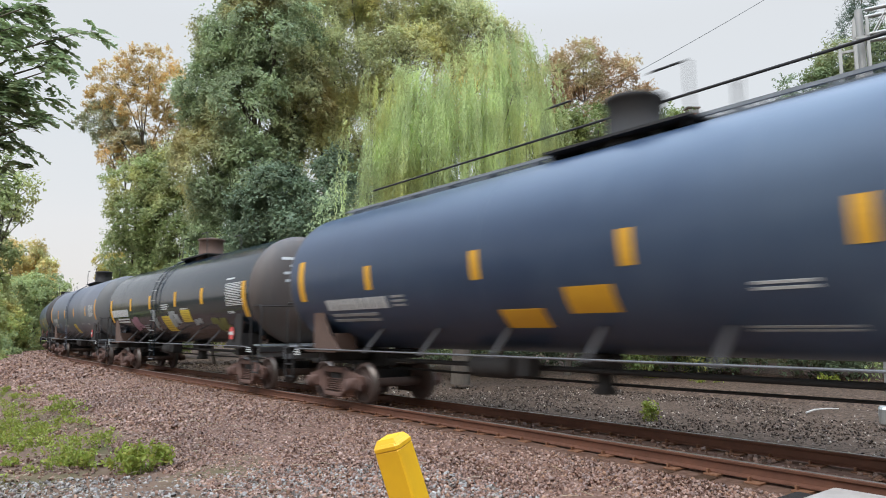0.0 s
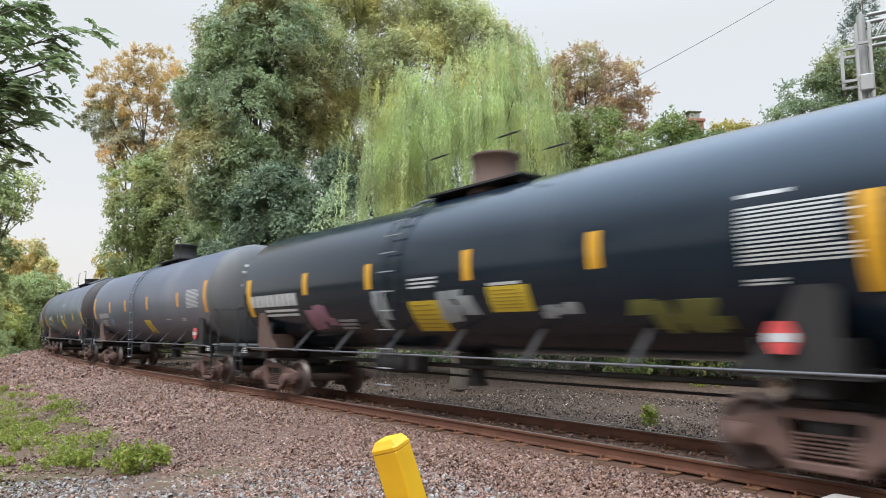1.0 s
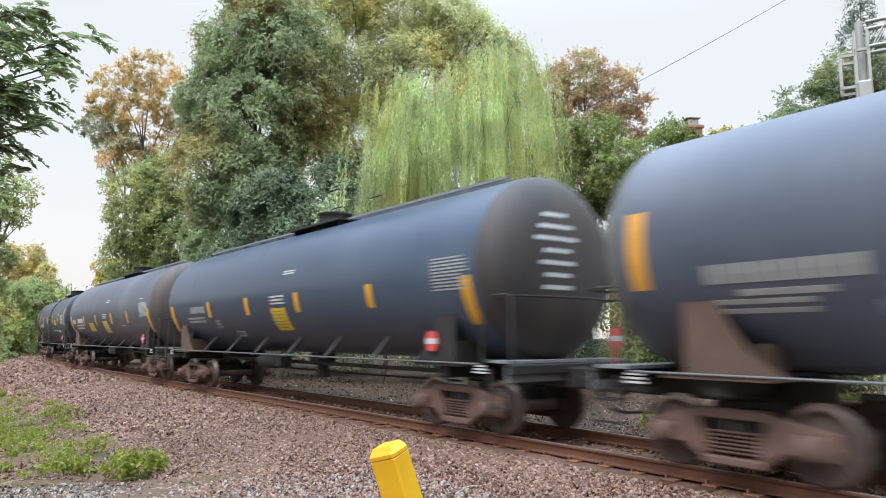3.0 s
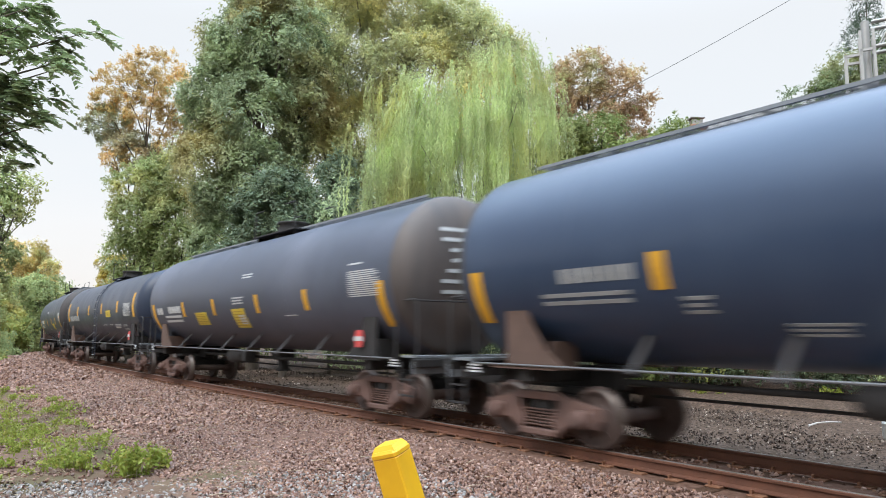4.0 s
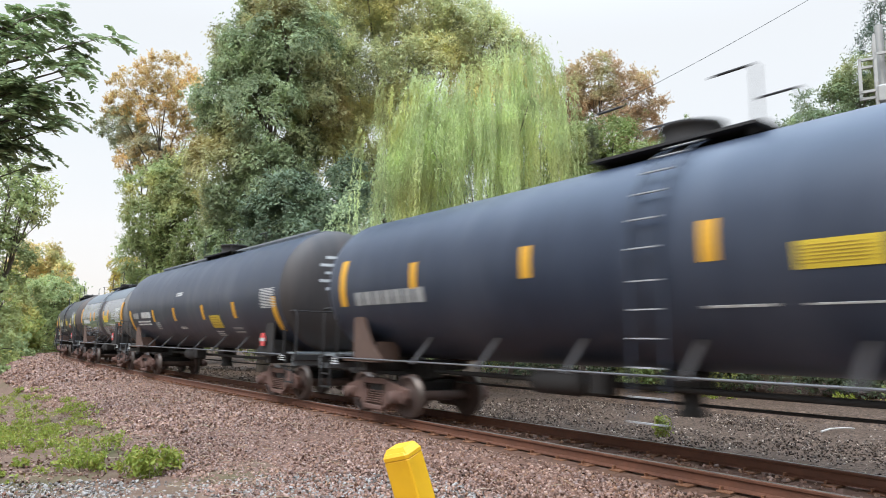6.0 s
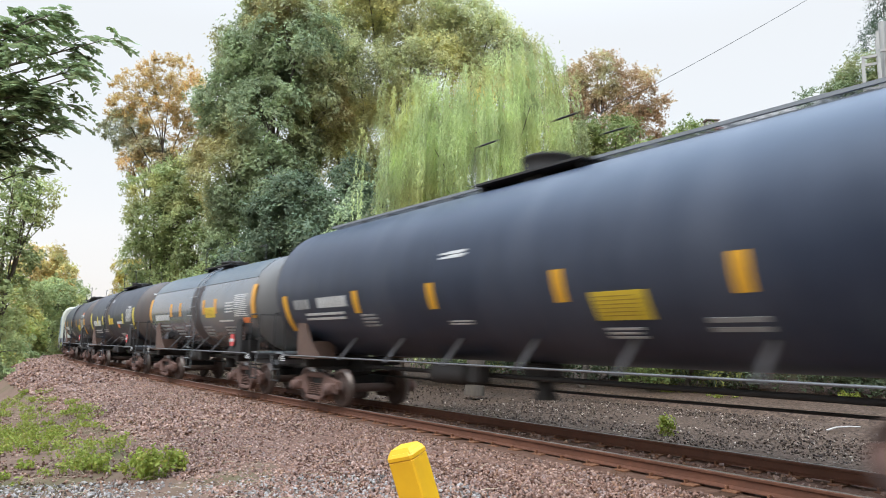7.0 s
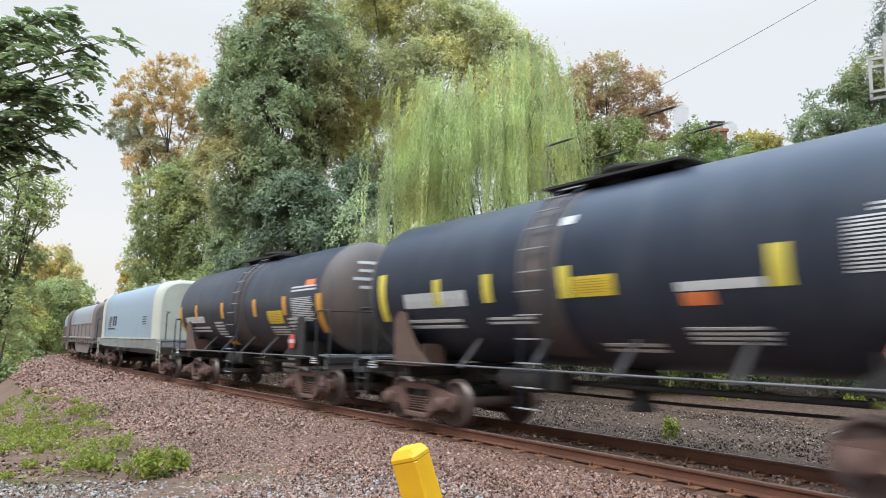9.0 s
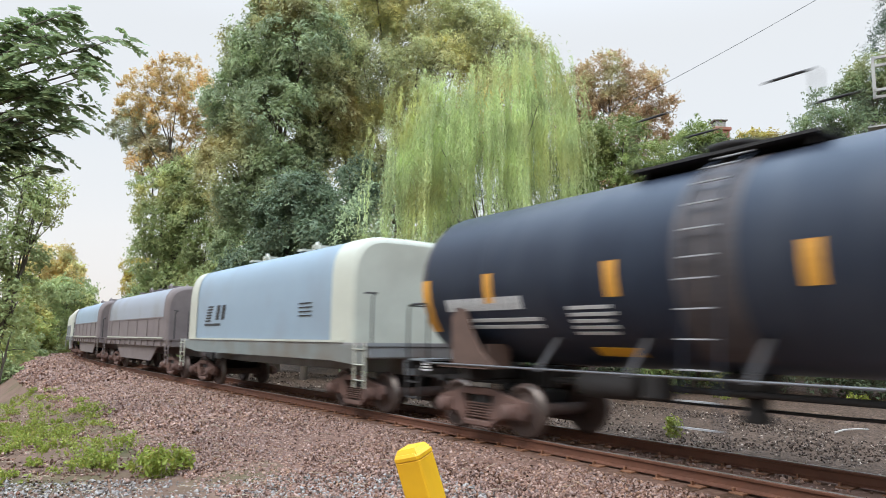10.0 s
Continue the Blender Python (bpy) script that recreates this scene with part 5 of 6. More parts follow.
tree("tree", "slender yellowing tree with an open crown and bare boughs", (-22.7, 52, -0.1), [(-0.6, 0, 22.6, 2.5, 1.7, 1.7), (-3.2, 0, 21.4, 2.2, 1.7, 1.7), (1.1, 0, 20.2, 1.6, 1.4, 2.2), (2.2, 0, 18.0, 1.5, 1.3, 2.0), (-1.5, 0, 19.1, 1.7, 1.5, 1.5), (-3.5, 0, 15.4, 1.2, 1.0, 1.1), (1.1, 0, 16.8, 1.3, 1.3, 1.8), (-4.6, 0, 20.0, 1.2, 1.2, 1.0)], 0.078, 42000, "leaf_yellow", 0.24, 13, 0.48, 0.4, 0.65, 12, cover=0.62, fork=0.75)
tree("tree", "thin grey-green tree beside the yellowing one", (-24.4, 52.6, -0.1), [(-2.8, 0, 18.4, 1.9, 1.4, 1.3), (-0.4, 0, 16.2, 1.8, 1.4, 1.5), (1.0, 0, 14.4, 1.8, 1.4, 1.4), (-1.4, 0, 16.6, 1.3, 1.2, 1.1)], 0.085, 30000, "leaf_sage", 0.2, 21, 0.5, 0.42, 0.6, 10, cover=0.95, fork=0.75)
tree("tree", "green tree with layered sprays beside the railway", (-21.7, 47, -0.1), [(-0.2, 0, 11.8, 1.8, 1.6, 1.6), (2.2, -0.5, 12.1, 1.9, 1.9, 2.0), (0.1, 0, 9.0, 2.0, 2.0, 2.4), (3.3, -1, 9.2, 1.9, 1.9, 2.4), (-0.3, 0, 6.6, 1.6, 1.6, 2.0), (4.6, -1, 7.3, 2.3, 1.9, 2.0), (1.6, 0, 4.2, 3.4, 2.0, 2.6)], 0.095, 80000, "leaf_moss", 0.3, 24, 0.55, 0.75, 0.5, cover=1.5)
tree("tree", "low blue-green leafy tree in front of the tall trees", (-7.4, 31, -0.1), [(-0.1, 0, 8.1, 1.4, 1.2, 1.2), (-1.2, -0.5, 6.7, 1.4, 1.3, 1.3), (1.5, 0, 7.0, 1.2, 1.2, 1.6), (0.7, -0.8, 5.9, 1.5, 1.3, 1.3), (-2.2, 0, 4.6, 1.6, 1.3, 1.5), (2.1, 1, 8.6, 0.9, 0.9, 1.5), (0.4, 0, 3.6, 2.2, 1.3, 1.6)], 0.085, 46000, "leaf_teal", 0.2, 25, 0.58, 0.6, 0.3)
willow((0.5, 22, 0.2))
tree("tree", "rust brown autumn tree with a rounded crown", (8.1, 38, 0.1), [(0.1, 0, 16.4, 1.9, 1.6, 1.6), (-1.7, 0, 15.4, 1.5, 1.5, 1.6), (2.0, 0, 15.4, 1.7, 1.5, 1.7), (0.1, -0.5, 14.0, 2.2, 1.4, 1.5), (-2.2, 0, 13.8, 1.2, 0.9, 1.4), (2.4, 0, 13.6, 1.2, 1.0, 1.3), (0.4, 0, 11.4, 2.2, 1.4, 1.8)], 0.075, 52000, "leaf_brown", 0.26, 14, 0.45, 0.45, 0.7, 7, cover=1.3, up=0.9)
tree("tree", "yellow-green young trees beside the willow", (4.5, 25, 0.1), [(0.1, 0, 8.7, 1.0, 0.9, 0.9), (1.4, 0, 8.9, 0.9, 0.9, 0.9), (2.4, -0.3, 8.2, 1.0, 0.8, 0.8), (-0.7, 0, 7.5, 1.0, 1.0, 1.3), (1.2, 0, 7.3, 1.5, 1.2, 1.3), (3.1, 0, 7.1, 1.0, 1.0, 1.1), (1.2, 0, 5.2, 2.4, 1.2, 1.5)], 0.065, 46000, "leaf_spring", 0.14, 17, 0.48, 0.5, 0.5)
tree("tree", "full green tree behind the red-brown roof", (22.5, 38, 0.1), [(-0.9, 0, 15.0, 1.6, 1.4, 1.5), (-2.6, -0.4, 13.4, 1.4, 1.3, 1.3), (1.1, 0, 16.1, 1.6, 1.6, 1.6), (3.1, 0, 16.7, 1.9, 1.9, 2.0), (0.3, -0.5, 13.3, 2.2, 1.2, 1.3), (3.2, 0, 13.7, 1.9, 1.9, 2.0), (-1.2, 0, 11.4, 2.4, 1.2, 1.4)], 0.085, 52000, "leaf_mid", 0.3, 15, 0.5, 0.6, 0.45)
tree("spruce", "tall narrow blue-green conifer", (24.7, 40, 0.1), [(1.4, 0, 22.3, 0.7, 0.7, 2.1), (1.2, 0, 19.5, 1.4, 1.4, 2.1), (1.0, 0, 16.6, 1.9, 1.9, 2.1), (0.8, 0, 13, 2.3, 2.3, 2.6)], 0.10, 26000, "leaf_blue", 0.22, 16, 0.2, 0.5, 0.7, droop=0.5, up=-0.2)
tree("tree", "small dark green trees round the chimney", (8.9, 26, 0.1), [(0.1, 0, 9.3, 0.5, 0.5, 0.6), (-0.5, 0, 8.7, 0.7, 0.6, 0.7), (0.7, 0, 8.8, 0.6, 0.6, 0.7), (1.6, 0, 8.6, 0.7, 0.6, 0.6), (-0.1, 0, 7.6, 1.3, 1.1, 1.1), (1.2, 0, 7.6, 1.2, 1.1, 1.1), (0.6, 0, 5.8, 1.9, 1.2, 1.4)], 0.06, 34000, "leaf_hedge", 0.12, 23, 0.5, 0.42, 0.5)
tree("tree", "small golden yellow tree beside the chimney", (11.9, 28, 0.1), [(0.0, 0, 9.8, 0.6, 0.5, 0.45), (0.6, 0, 9.7, 0.6, 0.5, 0.4), (0.2, 0, 9.0, 0.8, 0.6, 0.6), (0.2, 0, 7.9, 0.9, 0.6, 0.8)], 0.07, 9000, "leaf_gold", 0.12, 26, 0.5, 0.35, 0.4)
tree("tree", "distant yellow-green tree at the bend of the railway", (-61.4, 124, -0.2), [(0.3, 0, 14.3, 2.9, 1.9, 1.9), (3.1, 0, 13.7, 2.3, 1.9, 1.9), (1.0, 0, 11.1, 4.1, 2.3, 2.3), (2.0, 0, 7.6, 4.4, 2.3, 3.0)], 0.2, 12000, "leaf_gold", 0.35, 18, 0.5, 0.9, 0.4)

# evergreen hedge before the house
for k, (x, y, blobs) in enumerate(((11.1, 21.5, [(-0.1, 0, 6.1, 0.8, 0.8, 1.0), (-0.9, 0, 5.9, 0.6, 0.6, 1.1), (-0.3, 0, 4.3, 1.1, 1.1, 1.5), (-0.4, 0, 2.4, 1.1, 1.1, 1.5)]),
                                  (11.6, 20.5, [(-0.2, 0, 5.8, 0.6, 0.6, 0.8), (0.1, 0, 4.3, 0.9, 0.9, 1.4), (-0.1, 0, 2.4, 0.9, 0.9, 1.4)]),
                                  (12.5, 20.0, [(-0.1, 0, 6.0, 0.6, 0.6, 0.9), (0.7, 0, 5.8, 0.7, 0.7, 1.2), (0.1, 0, 4.2, 1.0, 1.0, 1.4), (0.1, 0, 2.4, 1.0, 1.0, 1.4)]),
                                  (9.8, 23.0, [(-0.7, 0, 7.2, 0.8, 0.8, 1.0), (0.3, 0, 7.0, 0.7, 0.7, 0.9), (0.0, 0, 5.6, 1.1, 1.1, 1.4), (-0.1, 0, 3.4, 1.1, 1.1, 1.8)]))):
    tree("hedge", "tall bushy evergreen hedge with bright green tips", (x, y, 0.1), blobs, 0.055, 32000, "leaf_hedge", 0.1, 30 + k, 0.45, 0.36, 0.5, category="hedge", up=0.9, cover=1.9)

# shrubs along the far side
# the two behind the willow are an added dark backdrop for its shaded gaps
for k, (x, y, w, h, mat) in enumerate(((7.6, 22.8, 1.9, 6.4, "leaf_hedge"), (2.2, 27, 3.4, 9.4, "leaf_teal"), (-2.5, 29, 3.2, 8.6, "leaf_dark"), (-5.8, 34, 2.8, 9.0, "leaf_dark"), (-13.5, 40, 3.8, 6, "leaf_moss"), (-20, 50, 4, 7, "leaf_moss"), (-27, 62, 4.4, 8, "leaf_mid"), (-34, 78, 5, 9, "leaf_mid"))):
    tree("shrub", "dense leafy shrub along the far side of the railway", (x, y, 0.1), [(0, 0, h * 0.55, w, 1.6, h * 0.46), (w * 0.5, 0, h * 0.4, w * 0.6, 1.5, h * 0.4), (-w * 0.5, 0, h * 0.38, w * 0.6, 1.5, h * 0.38)], 0.045 + 0.0012 * y, 17000, mat, 0.12, 40 + k, 0.5, 0.6, category="shrub")

for k in range(11):
    p = on_track(-3 + 3.1 * k, -12.6 - 0.5 * math.sin(2.1 * k))
    h = 2.0 + 0.5 * math.sin(1.7 * k)
    tree("shrub", "low dark brush under the hedge across the track", (p.x, p.y, 0.0), [(0, 0, h * 0.45, 1.5, 0.9, h * 0.45), (0.9, 0.2, h * 0.3, 1.0, 0.8, h * 0.3)], 0.06, 5000, "leaf_teal" if k % 3 else "leaf_moss", 0.05, 200 + k, 0.5, 0.35, category="shrub")

# trees and bushes on the road's side, where the line bends away
tree("tree", "far autumn tree with golden brown leaves", (-52.5, 84, -0.9), [(0, 0, 11.8, 2.9, 2.0, 2.0), (-1.5, 0, 9.9, 2.8, 2.5, 2.6), (2.0, 0, 9.9, 2.5, 2.1, 2.2), (0, 0, 6.6, 3.4, 2.2, 3.0)], 0.15, 26000, "leaf_autumn", 0.3, 50, 0.5, 0.8, 0.45)
tree("tree", "far green tree beside the bend", (-45.0, 74, -0.9), [(1.0, 0, 6.2, 2.5, 2.5, 2.5), (-1.1, 0, 5.6, 2.5, 2.5, 2.9), (2.5, 0, 4.4, 1.6, 1.6, 2.5), (0.4, 0, 2.6, 3.0, 2.2, 2.4)], 0.13, 26000, "leaf_moss", 0.25, 51, 0.5, 0.75, 0.45)
tree("shrub", "yellow-green autumn bush beside the ballast", (-41.3, 62, -0.9), [(0.7, 0, 3.0, 2.0, 2.0, 2.7), (1.9, 0, 2.0, 1.3, 1.3, 1.7), (-0.4, 0, 5.9, 1.5, 1.5, 2.7)], 0.11, 22000, "leaf_turning", 0.16, 52, 0.5, 0.6, 0.45, category="shrub")
for k, (x, y, w, h, mat) in enumerate(((-58.5, 97, 3.2, 13.0, "leaf_turning"), (-64, 110, 3.8, 12.0, "leaf_moss"), (-50, 61, 3.0, 6.5, "leaf_moss"), (-49.7, 78, 2.2, 6, "leaf_turning"), (-44.5, 55, 2.4, 5, "leaf_autumn"))):
    tree("shrub", "autumn shrub beside the ballast", (x, y, -0.9), [(0, 0, h * 0.5, w, w * 0.8, h * 0.5), (-w * 0.5, 0, h * 0.6, w * 0.7, w * 0.7, h * 0.36), (w * 0.45, 0, h * 0.34, w * 0.6, w * 0.6, h * 0.32)], 0.04 + 0.0013 * y, 13000, mat, 0.14, 54 + k, 0.5, 0.7, category="shrub")
for k, (s, o, h) in enumerate(((58, 6.0, 2.6), (66, 5.4, 3.0), (74, 5.2, 3.4), (82, 5.4, 4.0), (92, 5.4, 4.6), (50, 6.6, 2.2))):
    p = on_track(s, o)
    tree("shrub", "low green bush beside the ballast", (p.x, p.y, level(s, o)), [(0, 0, h * 0.55, 1.8, 1.7, h * 0.48), (1.0, 0.5, h * 0.36, 1.3, 1.2, h * 0.34)], 0.11, 7000, "leaf_moss" if k % 2 else "leaf_turning", 0.08, 64 + k, 0.5, 0.5, category="shrub")

# the trees beside the road, whose branches hang into view
feathered_tree("overhanging tree with long feathered dark green leaves", (-8.15, 9.2, -0.6), [(2.2, 0, 6.8), (2.75, 0.1, 6.4), (2.0, -0.2, 6.35), (2.55, 0.1, 6.0), (1.9, 0.2, 6.1), (2.6, -0.1, 5.8), (1.7, 0.1, 5.7), (2.3, 0.2, 5.45), (2.0, -0.2, 5.3), (1.75, 0.1, 5.5), (2.35, 0, 5.05), (1.9, 0.1, 4.95), (1.6, -0.1, 4.8), (1.85, 0.2, 4.5), (1.5, 0, 6.4), (1.6, 0.2, 6.7), (1.4, 0.2, 5.2)], "leaf_feather", 19)
tree("tree", "pale olive roadside tree at the edge of the bank", (-11.4, 16, -0.7), [(0.5, 0, 6.3, 0.5, 0.4, 0.3), (0.9, 0, 5.8, 0.5, 0.4, 0.3), (1.15, 0, 5.3, 0.35, 0.3, 0.3), (0.8, 0, 5.1, 0.4, 0.4, 0.5), (0.6, 0, 4.2, 0.5, 0.5, 0.6), (0.6, 0, 3.0, 0.5, 0.5, 0.8), (0.5, 0, 2.1, 0.5, 0.5, 0.6), (-0.2, 0, 4.6, 0.7, 0.7, 1.2)], 0.05, 15000, "leaf_moss", 0.1, 20, 0.45, 0.28, 0.6, corners=4, cover=0.8)

# unseen trees added behind the camera to close the road's side and darken reflections
for k, (x, y, h) in enumerate(((-21, -12, 8), (-14, -15, 8.5), (-7, -17, 8), (0, -18, 9), (7, -17, 8), (14, -18, 9), (21, -19, 8), (-30, -4, 7))):
    tree("tree", "unseen tree added behind the camera to shape tank reflections", (x, y, -0.6), [(0, 0, h * 0.62, 3.4, 2.8, h * 0.38), (1.6, 0, h * 0.4, 2.6, 2.4, h * 0.34), (-1.8, 0, h * 0.42, 2.6, 2.4, h * 0.34)], 0.22, 7000, "leaf_mid", 0.25, 80 + k, 0.55, 1.0)

# house behind the hedge
house = tagged(new("house"), "brick house with a red-brown shingle roof behind the hedge", "house")
house.matrix_basis = pose(18.0, 29.3, 0.0, 0, 0, -49.3)
across = Matrix.Rotation(math.pi / 2, 4, "Z")
part("wall", Shape().prism([(-2.9, 0), (2.9, 0), (2.9, 8.2), (0, 10.2), (-2.9, 8.2)], -3.8, 3.8, across), "brick", house)
roof = part("roof", Shape().prism([(-3.5, 7.9), (-3.4, 7.8), (0, 10.2), (3.4, 7.8), (3.5, 7.9), (0, 10.36)], -4.2, 4.2, across), "roof", house)
for k in range(14):
    u = (k + 0.5) / 14
    for sg in (-1, 1):
        sl = Matrix.Translation((0, sg * 3.5 * u, 10.37 - 2.46 * u)) @ Matrix.Rotation(-sg * 0.60, 4, "X")
        part("shingle_course", shared("shingle_course", lambda: Shape().box((0, 0, 0), (8.42, 0.32, 0.03)), "roof"), None, roof, "", sl)
part("ridge_cap", Shape().box((0, 0, 10.4), (8.44, 0.26, 0.06), ch=0.02), "roof", roof)
chim = tagged(new("chimney_house"), "small house with a red brick chimney behind the trees", "house")
chim.matrix_basis = pose(11.6, 30.6, -0.25, 0, 0, 5)
part("wall", Shape().box((0, 1, 3.0), (6, 5, 6.2)), "brick", chim)
part("roof", Shape().prism([(-3.4, 6.0), (3.4, 6.0), (0, 9.2)], -1.8, 3.8), "roof", chim)
ck = part("chimney", Shape().box((0, 0, 9.0), (0.72, 0.62, 5.2), ch=0.01).box((0, 0, 11.5), (0.86, 0.76, 0.14), ch=0.02), "brick", chim, "red brick chimney")
part("chimney_cap", Shape().box((0, 0, 11.74), (0.5, 0.42, 0.3), ch=0.03).box((0, 0, 11.94), (0.66, 0.56, 0.07), ch=0.02), "alu", ck, "pale metal cap")

# overhead cable
cable = tagged(new("overhead_cable"), "thin dark overhead cable above the trees", "cable")
part("strand", Shape().tube([Vector((3.38, 34.0, 11.26)).lerp(Vector((21.01, 34.0, 21.09)), i / 24) - Vector((0, 0, 0.25 * math.sin(math.pi * i / 24))) for i in range(25)], 0.014, 5), "wire", cable)


# crossing signal across the track
def crossing_signal():
    sg = tagged(new("crossing_signal"), "aluminium crossing signal mast with lit red lamps", "crossing signal")
    sg.matrix_basis = pose(8.2, 12.7, -0.2, 0, 0, -30)
    part("mast", Shape().tube([(0, 0, 0), (0, 0, 7.95)], 0.07, 12), "alu", sg)
    part("base", Shape().box((0, 0, 0.12), (0.4, 0.4, 0.34), ch=0.04), "alu", sg)
    for x in (-0.86, 0.16):
        ar = part("lamp_bracket", Shape().tube([(0, -0.05, 2.95), (x * 0.5, -0.08, 2.95), (x, -0.1, 2.95)], 0.03, 6), "alu", sg)
        z = 2.95
        part("target", Shape().lathe([(0, 0.0), (0, 0.29), (0.015, 0.3), (0.03, 0.29), (0.03, 0)], 26, Matrix.Translation((x, -0.16, z)) @ Matrix.Rotation(math.pi / 2, 4, "Z")), "signal_black", ar)
        part("lens", Shape().lathe([(0, 0), (0.02, 0.07), (0.0, 0.13)], 20, Matrix.Translation((x, -0.19, z)) @ Matrix.Rotation(-math.pi / 2, 4, "Z")), "lamp_red", ar, "lit red lens")
    cg = Shape()
    for x, z0, z1 in ((-0.36, 6.55, 7.25), (-0.1, 5.9, 7.7), (0.12, 5.9, 7.7)):
        for y in (-0.22, 0.22):
            cg.box((x, y, (z0 + z1) / 2), (0.05, 0.05, z1 - z0))
    for y in (-0.22, 0.22):
        cg.box((-0.23, y, 6.58), (0.3, 0.05, 0.05)).box((-0.23, y, 7.22), (0.3, 0.05, 0.05)).box((0.01, y, 7.3), (0.26, 0.05, 0.05))
    part("bracket_frame", cg, "alu", sg)
    pf = Shape().box((-0.2, 0, 5.86), (0.62, 0.6, 0.03))
    for k in range(7):
        pf.box((-0.47 + 0.09 * k, 0, 5.89), (0.02, 0.6, 0.05))
    part("work_platform", pf, "alu", sg)
    tr = Shape()
    for z in (7.35, 7.85):
        for y in (-0.18, 0.18):
            tr.tube([(0.1, y, z), (3.6, y, z + 0.05)], 0.04, 6)
    for k in range(6):
        for y in (-0.18, 0.18):
            tr.tube([(0.2 + 0.55 * k, y, 7.36), (0.48 + 0.55 * k, y, 7.86), (0.75 + 0.55 * k, y, 7.36)], 0.022, 5)
    part("cantilever_truss", tr, "alu", sg)
    part("junction_box", Shape().box((0.02, -0.18, 6.5), (0.26, 0.2, 0.34), ch=0.03), "alu", sg)
    return sg


crossing_signal()

# low plants on the bank
weed("weed", "bright green leafy bush at the foot of the ballast", (*on_track(10.85, 5.75).xy, -0.5), 0.46, 0.55, 1500, 0.042, "leaf_weed", 70)
weed("weed", "small green weed growing in cinders", (*on_track(8.74, -3.54).xy, -0.36), 0.24, 0.48, 420, 0.042, "leaf_weed", 71)
wr = random.Random(8)
for k in range(125):
    s = wr.uniform(11.0, 22) if k % 5 < 3 else wr.uniform(20, 36)
    o = wr.uniform(4.9, 7.9) - 0.03 * max(0, s - 20)
    p = on_track(s, o)
    weed("weed", "low patch of green weeds on the bank", (p.x, p.y, level(s, o) + 0.02), wr.uniform(0.18, 0.5), wr.uniform(0.06, 0.28), int(wr.uniform(70, 260)), 0.036, "leaf_weed", 100 + k)
for k in range(6):
    s, o = wr.uniform(6, 24), wr.uniform(-12.5, -10.4)
    p = on_track(s, o)
    weed("weed", "tuft of grass on the low bank across the track", (p.x, p.y, level(s, o)), wr.uniform(0.25, 0.5), wr.uniform(0.15, 0.3), 260, 0.045, "leaf_weed", 160 + k)

# dry stems and a broken stick
rng_st = np.random.default_rng(9)
dst = Shape()
for k in range(700):
    s, o = rng_st.uniform(3, 28), rng_st.uniform(2.0, 8.6) if k < 420 else rng_st.uniform(4.8, 8.6)
    p = on_track(s, o, level(s, o) + rng_st.uniform(0.03, 0.06))
    a, ln_ = rng_st.uniform(0, 6.28), rng_st.uniform(0.1, 0.34)
    q = p + Vector((ln_ * math.cos(a), ln_ * math.sin(a), rng_st.uniform(-0.01, 0.04)))
    dst.tube([p, p.lerp(q, 0.5) + Vector((0, 0, 0.012)), q], 0.005, 3, 0.002, False)
tagged(part("dry_stems", dst, "dry"), "scattered dry straw-coloured stems on the ballast", "dry stems", kind="stuff")
stick = tagged(new("stick"), "pale broken stick lying on cinders", "stick")
sp = on_track(7.0, -7.3, -0.30)
part("branch", Shape().tube([sp + Vector((-0.35, -0.1, 0.0)), sp + Vector((-0.1, 0, 0.05)), sp + Vector((0.2, 0.02, 0.07)), sp + Vector((0.45, 0.05, 0.06))], 0.022, 7, 0.014), "concrete", stick)

# ---- the train ----


def marks(xs, end, angles, mat):
    """Upright reflective marks: short ones along the side, long ones at both ends of the tank."""
    lo, hi, elo, ehi = angles
    return [(mat, x - 0.105, x + 0.105, lo, hi) for x in xs] + [(mat, sg * end - 0.125, sg * end + 0.125, elo, ehi) for sg in (-1, 1)]


tank_car("dark blue-black tank car with a long top handrail", 7.0, 18.0, 1.58, "tank_blue", marks((-4.4, -1.2, 1.7, 4.4), 7.25, (-15, 2, -20, 13), "mark_yellow") + [
    ("mark_yellow", -0.9, 0.01, -47.6, -34.3), ("mark_yellow", 0.54, 1.37, -38.2, -23), ("bars", 3.22, 3.88, -30.7, -25.6, 2, "white"),
    ("bars", 2.97, 4.13, -51.8, -47.2, 2, "stencil_dim"), ("words", -6.26, -3.87, -29.2, -20.4, 9, "white"),
    ("bars", -6.19, -4.41, -40.7, -31.1, 2, "stencil_dim"), ("bars", -3.73, -3.28, -29.1, -19.5, 3, "stencil_dim")], dome_rust=False, long_rail=True, rail_hoops=True, bonnet_x=0.8)
